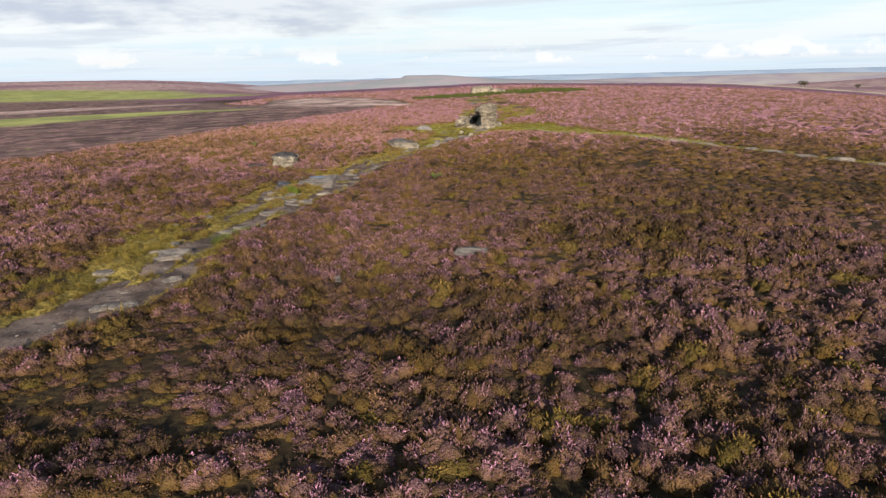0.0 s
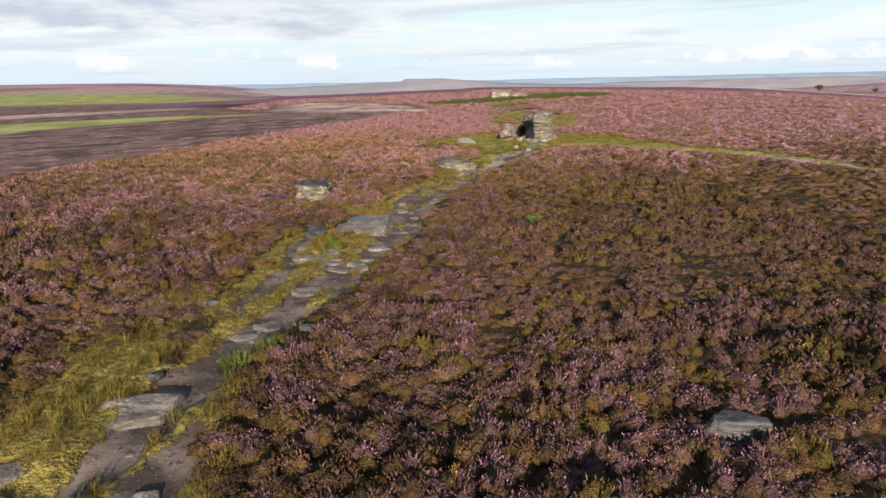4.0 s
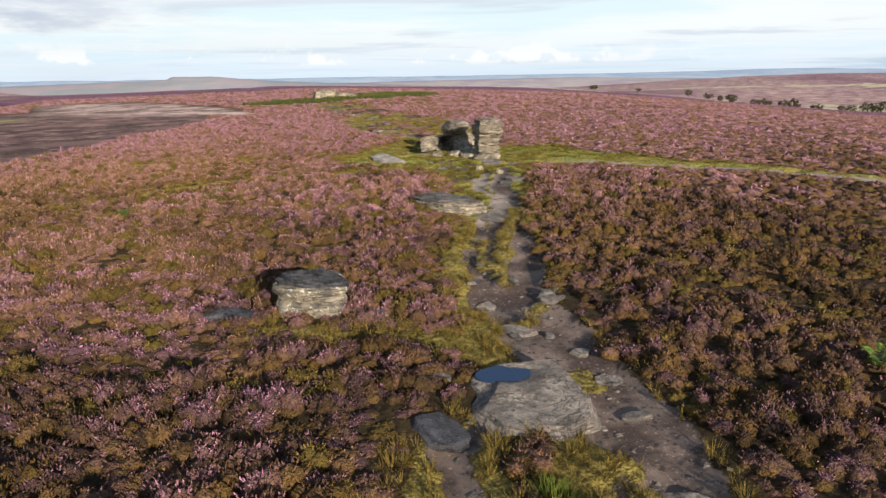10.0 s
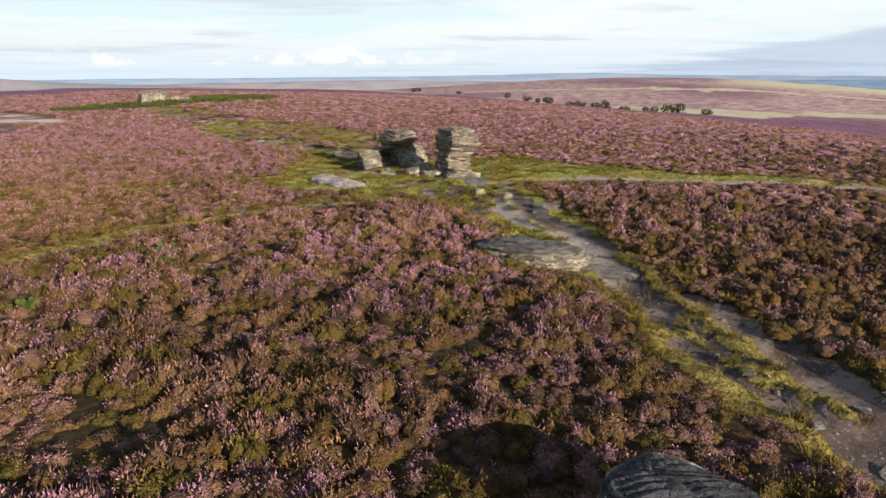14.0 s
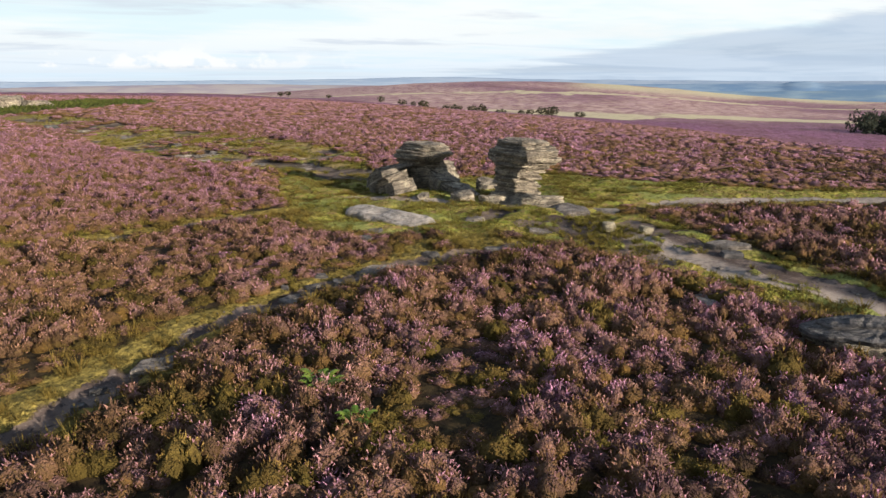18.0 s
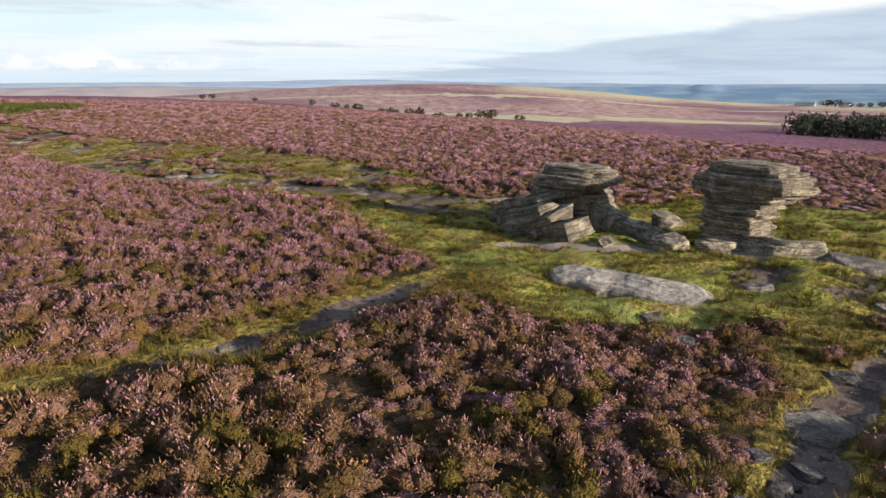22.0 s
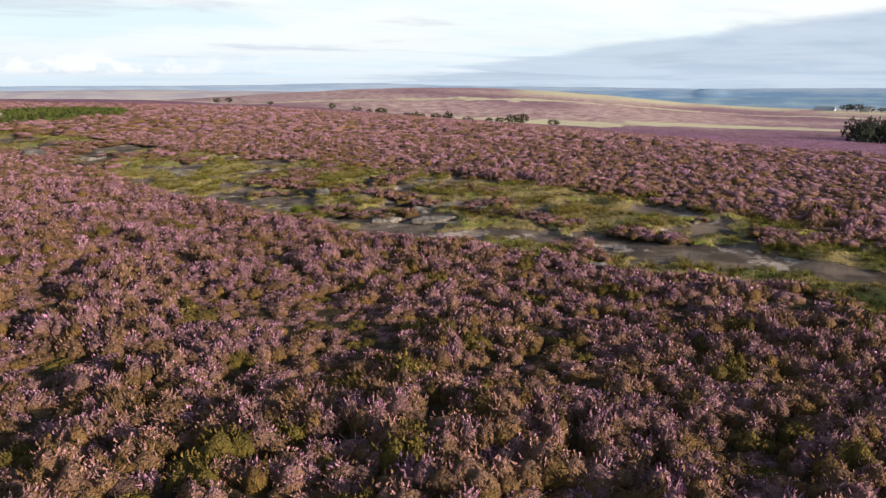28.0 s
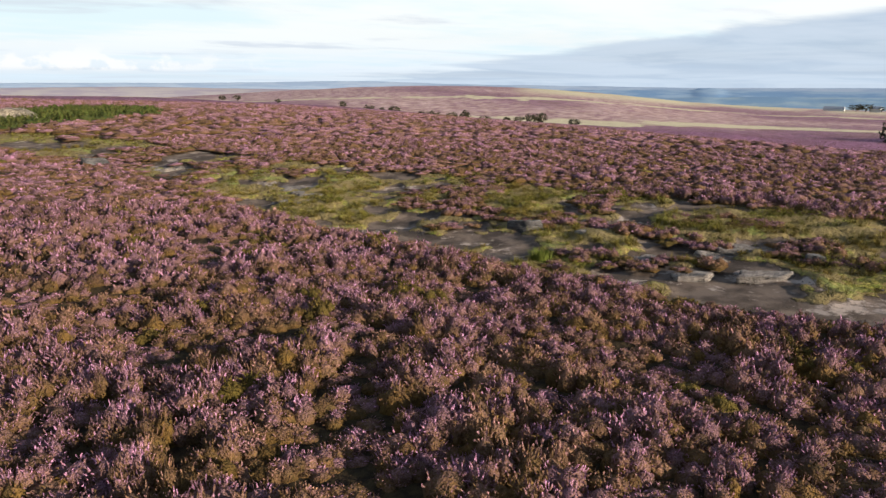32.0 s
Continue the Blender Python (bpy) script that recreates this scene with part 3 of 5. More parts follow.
def build_ground():
    xs, ys = spread(-20, 16, 0.29, 1.1, 4400), spread(14, 140, 0.29, 1.1, 4400)
    X, Y = np.meshgrid(xs, ys)
    x, y = X.ravel(), Y.ravel()
    pg, gg, mg = path_gap(x, y), grass_gap(x, y), mire_gap(x, y)
    path = step(0.12, -0.12, pg)
    soil = soil_at(x, y)
    mire = step(0.3, -0.5, mg)
    wet = mire * step(0.53, 0.58, soil)
    trod = step(0.5, -1.0, np.minimum(outside(x, y, LAWN_SOUTH), outside(x, y, RIGHT_PATH[:3]))) * step(0.60, 0.66, soil)
    path = np.maximum(np.maximum(path, wet), trod)
    grass = np.maximum(step(0.25, -0.25, gg), mire)
    burnt = step(2, -2, outside(x, y, BURNT) + 7 * (value_noise(x, y, 18, 51) - 0.5))
    burnt = burnt * step(700, 500, np.hypot(x, y))
    green = np.max([step(3, -3, outside(x, y, f) + 10 * (value_noise(x, y, 22, 52) - 0.5)) for f in FIELDS], axis=0)
    tan = np.max([step(3, -3, outside(x, y, f) + 10 * (value_noise(x, y, 20, 53) - 0.5)) for f in TAN], axis=0)
    # land far off is blended towards dull tan, standing in for haze
    wide = step(230, 420, np.hypot(x, y - 75)) * (0.25 + 0.75 * step(0.42, 0.60, value_noise(x, y * 0.7, 95, 54)))
    tan = np.maximum(tan, wide * np.where(x < 0, 0.9, 0.85))
    # bands of pale grass across the eastern slopes
    d = np.hypot(x, y - 75)
    bend = np.degrees(np.arctan2(x, y - 75))
    dd = d + 36 * (value_noise(x, y, 130, 61) - 0.5) - 1.2 * (bend - 50)
    straw = step(640, 700, dd) * step(54, 58, bend) * step(0.3, 0.45, value_noise(x, y, 60, 62)) * step(0, 60, x)
    straw = straw * step(1100, 900, d)
    far = np.maximum(far_cover(x, y), 0.6 * (1.0 - in_sight(x, y)))
    z = ground_z(x, y, path, grass)
    nx, ny = len(xs), len(ys)
    i = (np.arange(ny - 1)[:, None] * nx + np.arange(nx - 1)).ravel()
    faces = np.stack([i, i + 1, i + nx + 1, i + nx], 1)
    me = bpy.data.meshes.new("ground")
    fill_mesh(me, np.stack([x, y, z], 1), faces, smooth=True)
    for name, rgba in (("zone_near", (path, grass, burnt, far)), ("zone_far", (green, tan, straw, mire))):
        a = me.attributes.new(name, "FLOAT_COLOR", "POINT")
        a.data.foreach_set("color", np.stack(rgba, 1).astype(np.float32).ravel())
    lawn = np.min([outside(x, y, line) for line in (LAWN, LAWN_SOUTH, LAWN_NORTH, MIRE)], axis=0) + 1.4 * (value_noise(x, y, 2.0, 13) - 0.5)
    me.attributes.new("lawn", "FLOAT", "POINT").data.foreach_set("value", step(0.5, -0.5, lawn).astype(np.float32))
    sandy = step(0.5, 0.0, np.min([outside(x, y, line) for line in (RIGHT_PATH, FAR_STRAND, SECOND_STRAND[4:], ROCK_FOOT)], axis=0))
    me.attributes.new("sand", "FLOAT", "POINT").data.foreach_set("value", sandy.astype(np.float32))
    me.materials.append(M_GROUND)
    return tagged(new("ground", me), "heather moor with peat paths and green turf", "ground", kind="structure")


def fill_mesh(me, verts, faces, smooth=False):
    """Fills a mesh from arrays; all faces have the same number of corners."""
    n, k = faces.shape
    me.vertices.add(len(verts))
    me.vertices.foreach_set("co", verts.astype(np.float32).ravel())
    me.loops.add(n * k)
    me.loops.foreach_set("vertex_index", faces.astype(np.int32).ravel())
    me.polygons.add(n)
    me.polygons.foreach_set("loop_start", np.arange(0, n * k, k, dtype=np.int32))
    me.polygons.foreach_set("use_smooth", np.full(n, smooth, dtype=bool))
    me.update(calc_edges=True)


ground = build_ground()

# ---- rocks ----
ROCK_SPOTS = []


def z_at(x, y):
    """The height of the bare ground at a place."""
    return float(ground_z(np.array([float(x)]), np.array([float(y)]))[0])


def rock_bmesh(dims, seed, cuts=11, boxy=0.6, planes=7, beds=0.0, rough=0.035, flat=0.0, taper=0.12, sharp=False):
    """A block of gritstone of the given length, width and height, its foot at z = 0: a rounded box, cut by chance planes, bedded and weathered."""
    rng = random.Random(seed)
    bm = bmesh.new()
    bmesh.ops.create_cube(bm, size=2.0)
    bmesh.ops.subdivide_edges(bm, edges=bm.edges[:], cuts=cuts, use_grid_fill=True)
    off = Vector((rng.uniform(-50, 50), rng.uniform(-50, 50), rng.uniform(-50, 50)))
    cut = []
    for k in range(planes):
        a = rng.uniform(0, 2 * math.pi)
        v = Vector((math.cos(a), math.sin(a), rng.uniform(-0.25, 0.45))).normalized()
        cut.append((v, rng.uniform(0.72, 0.98)))
    cut.append((Vector((rng.gauss(0, 0.12), rng.gauss(0, 0.12), 1)).normalized(), 0.86 - 0.1 * flat))
    mean = (dims[0] * dims[1] * dims[2]) ** (1 / 3)
    for v in bm.verts:
        p = v.co * boxy + v.co.normalized() * (1.0 - boxy) * 1.15
        for nrm, d in cut:
            k = p.dot(nrm) - d
            if k > 0:
                p -= nrm * k
        lift = (p.z + 1) * 0.5
        p.x *= 1 - taper * lift
        p.y *= 1 - taper * lift
        p = Vector((p.x * dims[0] * 0.5, p.y * dims[1] * 0.5, lift * dims[2]))
        way = Vector((p.x, p.y, 0))
        if beds and way.length > 1e-4:
            layer = p.z / beds + 0.5 * noise.noise(p * 0.5 + off)
            edge = abs(layer % 1 - 0.5)
            s = noise.noise(Vector((math.floor(layer) * 7.7, off.x, off.y))) * 0.5 - (0.55 if edge > 0.40 else 0.0)
            s *= 0.4 + 0.9 * abs(noise.noise(p * 1.1 - off))
            p += way.normalized() * s * beds * 0.7
        s = noise.fractal(p * (2.4 / mean) + off, 0.9, 2.1, 5) * rough * mean * 1.6
        s += noise.noise(p * (0.9 / mean) - off) * rough * mean * 2.0
        d = Vector((p.x, p.y, (p.z - dims[2] * 0.4) * 1.2))
        v.co = p + (d.normalized() * s if d.length > 1e-4 else Vector())
    crisp(bm, 0.5 if sharp else 0.75)
    return bm


def crisp(bm, angle):
    """Smooth faces, but for edges that turn by more than an angle, in radians."""
    for f in bm.faces:
        f.smooth = True
    for e in bm.edges:
        e.smooth = e.calc_face_angle(0.0) < angle


def part(name, bm, mat, parent, label=""):
    me = bpy.data.meshes.new(name)
    bm.to_mesh(me)
    bm.free()
    me.materials.append(mat)
    ob = new(name, me)
    if parent is not None:
        ob.parent = parent
    if label:
        tagged(ob, label)
    return ob


def boulder(name, x, y, dims, turn, seed, mat, label, category="rock", group="", sink=0.25, tilt=(0, 0), **shape):
    ob = part(name, rock_bmesh(dims, seed, **shape), mat, None)
    ob.matrix_world = pose(x, y, z_at(x, y) - sink * dims[2], tilt[0], tilt[1], turn)
    ROCK_SPOTS.append((x, y, 0.42 * max(dims[0], dims[1]) + 0.08))
    return tagged(ob, label, category, group)


def layer_bmesh(plan, z0, z1, seed, cuts):
    """One bed of a weathered column: plan: centre x, centre y, half length (y), half width (x); cuts: upright joint faces that the whole column shares."""
    r = random.Random(seed)
    off = Vector((r.uniform(-40, 40), r.uniform(-40, 40), r.uniform(-40, 40)))
    cx, cy, hl, hw = plan
    grow, sx, sy = r.uniform(-0.08, 0.07), r.uniform(-0.07, 0.07), r.uniform(-0.09, 0.09)
    around, edge = 72, []
    for i in range(around):
        a = 2 * math.pi * i / around
        c, s = math.cos(a), math.sin(a)
        q = Vector((math.copysign(abs(c) ** 0.34, c) * hw, math.copysign(abs(s) ** 0.34, s) * hl, 0))
        for nx, ny, d in cuts:
            k = q.x * nx / hw + q.y * ny / hl - d
            if k > 0:
                q -= Vector((nx * hw, ny * hl, 0)) * k
        k = 0.16 * noise.noise(q * 0.9 + off * 0.02) + 0.07 * noise.noise(q * 2.6 + off) + 0.04 * noise.noise(q * 8 + off)
        # joints that run in from the rim
        notch = noise.noise(q * 3.1 - off)
        k -= 0.35 * max(0.0, notch - 0.30)
        edge.append(q + q.normalized() * (k + grow))
    t = z1 - z0
    bm = bmesh.new()
    rings = []
    for f, inset in ((0.0, 0.13), (0.10, 0.035), (0.45, 0.0), (0.86, 0.012), (1.0, 0.06)):
        rings.append([bm.verts.new((cx + sx + q.x - q.normalized().x * inset, cy + sy + q.y - q.normalized().y * inset, z0 + t * f + 0.035 * noise.noise(q * 1.3 + off * 0.01) + 0.02 * noise.noise(q * 4 + off))) for q in edge])
    for f in (0.82, 0.55, 0.25):
        rings.append([bm.verts.new((cx + sx + q.x * f, cy + sy + q.y * f, z1 + 0.03 * (1 - f) + 0.035 * noise.noise(q * f * 1.3 + off * 0.01) + 0.03 * noise.noise(q * f * 4 + off))) for q in edge])
    for a, b in zip(rings, rings[1:]):
        for i in range(around):
            bm.faces.new((a[i], a[(i + 1) % around], b[(i + 1) % around], b[i]))
    bm.faces.new(rings[-1])
    bm.faces.new(rings[0][::-1])
    crisp(bm, 0.6)
    return bm


def layered(parent, levels, seed, thin, thick, change, turn, cuts, mat):
    """A column of beds under a thing, one part each. levels: rows of height, centre x, centre y, half length, half width; below the height change the beds are thin."""
    r = random.Random(seed)
    lz = [l[0] for l in levels]
    z, k = lz[0], 0
    while z < lz[-1] - 0.03:
        t = min(r.uniform(*(thin if z < change else thick)), lz[-1] - z)
        at = z + t * 0.5
        plan = [float(np.interp(at, lz, [l[i] for l in levels])) for i in (1, 2, 3, 4)]
        part("bed", layer_bmesh(plan, z - 0.02, z + t, seed * 50 + k, cuts), mat, parent).rotation_euler.z = radians(turn)
        z, k = z + t, k + 1


def thing(name, x, y, z, label, category, group=""):
    ob = new(name)
    ob.location = (x, y, z)
    return tagged(ob, label, category, group)


def rock_piece(name, parent, at, dims, turn, seed, mat, label="", tilt=(0, 0), **shape):
    ob = part(name, rock_bmesh(dims, seed, **shape), mat, parent, label)
    ob.matrix_basis = pose(*at, tilt[0], tilt[1], turn)
    ROCK_SPOTS.append((parent.location.x + at[0], parent.location.y + at[1], 0.45 * max(dims[0], dims[1])))
    return ob


# the standing pillar, on its ledge
pillar = thing("rock_pillar", 5.2, 76.6, z_at(5.2, 76.6), "weathered gritstone pillar with thin beds and overhanging top", "rock")
layered(pillar, [(0.15, 0.05, 0.46, 1.11, 0.88), (0.5, 0.05, 0.46, 1.07, 0.82), (0.9, 0.05, 0.45, 1.07, 0.82), (1.2, 0.05, 0.39, 1.15, 0.84), (1.45, 0.05, 0.29, 1.29, 0.9), (1.6, 0.05, 0.29, 1.55, 0.94), (1.72, 0.05, 0.14, 1.79, 0.98), (1.95, 0.05, 0.07, 1.85, 1),
                 (2.12, 0.05, -0.03, 1.65, 0.98), (2.3, 0.05, -0.01, 1.49, 0.92), (2.48, 0.05, 0.09, 1.24, 0.82), (2.62, 0.05, 0.14, 0.94, 0.62)], 4, (0.06, 0.14), (0.10, 0.22), 1.7, -7, ((0.8, 0.75, 0.98), (-0.75, 0.8, 1.1), (0.9, -0.6, 1.05), (-0.25, -0.97, 0.93)), M_GRIT)
rock_piece("ledge", pillar, (-0.1, 0.3, -0.3), (1.9, 2.4, 0.62), 4, 11, M_GRIT, beds=0.16, boxy=0.85, sharp=True)
rock_piece("ledge", pillar, (-0.55, -1.05, -0.2), (1.5, 2.7, 0.6), 6, 12, M_GRIT, beds=0.15, boxy=0.85, sharp=True)
rock_piece("ledge", pillar, (-0.95, -1.2, -0.12), (0.8, 1.1, 0.42), 30, 13, M_GRIT, boxy=0.8)
rock_piece("ledge", pillar, (-1.05, 0.5, -0.12), (0.7, 1.2, 0.36), -15, 14, M_GRIT, boxy=0.8)
rock_piece("ledge", pillar, (-0.5, -1.9, -0.12), (0.9, 0.7, 0.3), 15, 15, M_GRIT, boxy=0.8)

# the leaning outcrop beside it
outcrop = thing("leaning_outcrop", 4.6, 83.0, z_at(4.6, 83), "leaning gritstone outcrop of tilted beds and fallen blocks", "rock")
layered(outcrop, [(1.3, 0.45, 0.2, 0.95, 0.75), (1.5, 0.45, 0.0, 1.2, 0.86), (1.7, 0.45, -0.22, 1.42, 0.92), (1.92, 0.45, -0.38, 1.55, 0.92), (2.12, 0.48, -0.38, 1.4, 0.8), (2.28, 0.55, -0.25, 1.05, 0.58)], 7, (0.10, 0.18), (0.10, 0.2), 1.6, -2, ((-0.7, -0.75, 1.0), (0.8, 0.6, 1.0), (0.75, -0.7, 0.95)), M_GRIT)
rock_piece("body", outcrop, (0.75, 0.1, -0.3), (2.3, 3.2, 1.72), -3, 23, M_GRIT, tilt=(-9, 2), beds=0.16, boxy=0.85, cuts=16, sharp=True)
rock_piece("tilted_bed", outcrop, (0.1, 1.2, 0.82), (2.0, 3.3, 0.34), -8, 22, M_GRIT, tilt=(-15, -2), boxy=0.95, cuts=14, planes=4, rough=0.05, sharp=True)
rock_piece("tilted_bed", outcrop, (0.0, 1.5, 0.46), (1.8, 2.8, 0.32), -3, 36, M_GRIT, tilt=(-16, -1), boxy=0.95, cuts=14, planes=4, rough=0.05, sharp=True)
rock_piece("tilted_bed", outcrop, (-0.1, 1.55, -0.2), (2.0, 3.0, 0.6), 4, 24, M_GRIT, tilt=(-13, -2), boxy=0.93, cuts=14, planes=4, rough=0.045, sharp=True)
rock_piece("tilted_bed", outcrop, (-1.4, 0.42, 0.52), (1.45, 2.8, 0.46), -20, 20, M_GRIT, tilt=(-15, -10), beds=0.12, boxy=0.95, cuts=14, planes=3, sharp=True)
rock_piece("tilted_bed", outcrop, (-1.1, 0.7, -0.25), (1.5, 2.6, 0.85), -18, 25, M_GRIT, tilt=(-13, -6), beds=0.14, boxy=0.92, planes=4, sharp=True)
rock_piece("fallen_block", outcrop, (-1.7, -0.08, 0.30), (1.5, 2.6, 0.52), -22, 26, M_GRIT, tilt=(-15, -15), boxy=0.98, planes=2, taper=0.05, rough=0.03, sharp=True)
rock_piece("fallen_block", outcrop, (-1.5, 0.35, -0.25), (1.4, 2.3, 0.75), -20, 21, M_GRIT, tilt=(-10, -6), boxy=0.95, planes=3, taper=0.1, sharp=True)
rock_piece("fallen_block", outcrop, (-2.0, -1.1, 0.10), (1.1, 2.0, 0.6), -22, 27, M_GRIT, tilt=(-13, -10), boxy=0.98, planes=2, taper=0.05, rough=0.03, sharp=True)
rock_piece("fallen_block", outcrop, (-1.9, -2.6, -0.14), (0.6, 0.7, 0.42), 50, 19, M_GRIT, tilt=(-8, -14), boxy=0.95, planes=4, taper=0.2, sharp=True)
rock_piece("fallen_block", outcrop, (0.55, -1.25, -0.25), (1.8, 1.8, 1.2), -14, 28, M_GRIT, tilt=(17, 4), boxy=0.92, cuts=14, planes=4, rough=0.045, sharp=True)
rock_piece("fallen_block", outcrop, (0.4, -2.55, -0.3), (1.5, 1.9, 0.8), 10, 37, M_GRIT, tilt=(15, 2), boxy=0.94, cuts=14, planes=3, rough=0.04, sharp=True)
rock_piece("fallen_block", outcrop, (0.0, -3.4, -0.25), (1.5, 1.9, 0.55), -8, 29, M_GRIT, tilt=(12, 0), beds=0.12, boxy=0.85, sharp=True)
rock_piece("fallen_block", outcrop, (1.9, -3.1, -0.2), (1.2, 1.3, 0.8), 20, 30, M_GRIT, tilt=(8, -6), beds=0.14, boxy=0.85, sharp=True)

boulder("wedge_block", 3.5, 78.5, (1.1, 1.5, 0.62), -25, 31, M_GRIT, "wedge-shaped gritstone block in turf beside the pillar", tilt=(10, -14), boxy=0.85, sharp=True)
boulder("wedge_block", 3.8, 77.3, (0.8, 1.1, 0.45), 20, 32, M_GRIT, "small gritstone block in turf beside the pillar", tilt=(0, 14), boxy=0.85, sharp=True)
low = thing("low_boulder", -1.75, 77.7, z_at(-1.75, 77.7), "long low pale-grey boulder lying in the turf", "rock")
boulder("pale_block", 2.1, 70.2, (0.46, 0.34, 0.32), -30, 41, M_PALE_ROCK, "small pale block of stone standing in the turf", sink=0.2, tilt=(8, -10), boxy=0.85, cuts=6, planes=6, sharp=True)
boulder("pale_block", 2.95, 69.3, (0.52, 0.36, 0.34), -55, 42, M_PALE_ROCK, "small pale block of stone standing in the turf", sink=0.2, tilt=(-8, 12), boxy=0.85, cuts=6, planes=6, sharp=True)
boulder("flat_rock", 4.1, 73.4, (1.7, 2.4, 0.34), -20, 35, M_SLAB, "flat bedrock worn level with the turf", sink=0.74, tilt=(2, -2), boxy=0.5)
boulder("flat_rock", 5.2, 72.4, (1.3, 1.5, 0.3), 20, 36, M_SLAB, "flat bedrock worn level with the turf", sink=0.74, tilt=(0, -2), boxy=0.5)
def bed_bmesh(plan, profile, seed, rib=0.0, around=80, soft=2):
    """A bed of rock over a rounded plan. profile: rows of height and widening; rib: depth of the ribs weathered across its top; soft: how often its corners are cut."""
    off = Vector((seed * 1.7, seed * -2.3, seed * 0.9))
    pts = [Vector((*q, 0)) for q in plan]
    for _ in range(soft):
        pts = [q for a, b in zip(pts, pts[1:] + pts[:1]) for q in (a.lerp(b, 0.22), a.lerp(b, 0.78))]
    edge = []
    for i in range(around):
        f = i / around * len(pts)
        edge.append(pts[int(f)].lerp(pts[(int(f) + 1) % len(pts)], f % 1))
    bm = bmesh.new()
    rings = []
    for z, k in profile:
        rings.append([bm.verts.new(Vector((q.x * k, q.y * k, z)) + q.normalized() * (0.12 * noise.noise(q * 1.7 + off + Vector((0, 0, z))) + 0.05 * noise.noise(q * 5 + off + Vector((0, 0, z * 8)))) + Vector((0, 0, 0.04 * noise.noise(q * 1.2 - off)))) for q in edge])
    zt, kt = profile[-1]
    for f in (0.96, 0.88, 0.78, 0.66, 0.54, 0.42, 0.30, 0.18, 0.07):
        ring = []
        for q in edge:
            at = q * kt * f
            along = at.x * 0.38 + at.y * 0.92 + 0.05 * noise.noise(at * 2)
            up = 0.10 * (1 - f * f) + rib * (abs((along * 6.5 + 0.4 * noise.noise(at * 1.5 + off)) % 1 - 0.5) - 0.25) + 0.03 * noise.noise(at * 5 + off)
            ring.append(bm.verts.new((at.x, at.y, zt + up + 0.04 * noise.noise(q * 1.2 - off))))
        rings.append(ring)
    for a, b in zip(rings, rings[1:]):
        for i in range(around):
            bm.faces.new((a[i], a[(i + 1) % around], b[(i + 1) % around], b[i]))
    bm.faces.new(rings[-1])
    bm.faces.new(rings[0][::-1])
    return bm


bed = thing("bedded_boulder", -3.3, 60.2, z_at(-3.3, 60.2), "low boulder of cracked gritstone beds beside the path", "rock")
BED_PLAN = [(-0.95, -1.2), (0.05, -1.75), (0.95, -1.45), (1.05, -0.2), (0.75, 1.1), (0.1, 1.85), (-0.75, 1.5), (-1.1, 0.3)]


def bed_piece(name, profile, seed, mat, label="", at=(0, 0, 0), rib=0.0, k=1.0):
    ob = part(name, bed_bmesh([(x * k, y * k) for x, y in BED_PLAN], profile, seed, rib, soft=1), mat, bed, label)
    ob.matrix_basis = pose(*at, -3, 3, 26)


bed.location.z -= 0.16
bed_piece("lower_bed", [(-0.25, 1.0), (0.05, 1.05), (0.16, 1.07), (0.25, 1.03), (0.28, 0.97)], 6, M_GRIT, "pale lower bed with broken front edge")
bed_piece("middle_bed", [(0.24, 0.93), (0.29, 0.98), (0.38, 1.0), (0.43, 0.97)], 7, M_GRIT, "cream middle bed")
bed_piece("upper_plate", [(0.40, 0.9), (0.44, 0.96), (0.52, 0.97), (0.55, 0.93)], 8, M_DARK_SLAB, "dark weathered top plate", (-0.18, 0.2, 0), 0.04, 0.92)
bed_piece("upper_plate", [(0.52, 0.8), (0.56, 0.88), (0.62, 0.88), (0.64, 0.84)], 9, M_DARK_SLAB, "dark weathered top plate", (-0.3, 0.55, 0.0), 0.03, 0.55)
ROCK_SPOTS.append((-3.3, 60.2, 1.3))

# the long boulder in the turf: two lobes that meet in a saddle
SOUTH_PLAN = [(-0.6, -1.3), (0.1, -1.5), (0.66, -1.25), (0.74, -0.2), (0.68, 1.1), (0.05, 1.2), (-0.66, 1.05), (-0.7, -0.2)]
NORTH_PLAN = [(-0.66, -1.1), (0.1, -1.2), (0.7, -1.0), (0.72, 0.2), (0.5, 1.0), (-0.2, 1.2), (-0.62, 0.8), (-0.76, -0.1)]
for name, plan, at, turn, seed in (("north_lobe", NORTH_PLAN, (-0.08, 0.88, -0.04), 9, 13), ("south_lobe", SOUTH_PLAN, (0.05, -0.72, -0.08), 4, 17)):
    lobe = part(name, bed_bmesh(plan, [(-0.25, 1.0), (0.04, 1.03), (0.16, 1.02), (0.25, 0.98), (0.30, 0.90), (0.32, 0.80)], seed, soft=1), M_PALE_SLAB, low)
    lobe.matrix_basis = pose(*at, 3, -5, turn)
    ROCK_SPOTS.append((-1.75 + at[0], 77.7 + at[1], 0.95))

# the lichen-spotted boulder in the heather
lich = thing("lichen_boulder", -10.85, 48.85, z_at(-10.85, 48.85), "bedded gritstone boulder spotted with white lichen", "rock")
LICH_PLAN = [(-0.78, -0.38), (-0.13, -0.72), (0.67, -0.9), (0.90, -0.45), (0.80, 0.45), (0.48, 0.93), (-0.6, 0.6), (-0.92, 0.15)]


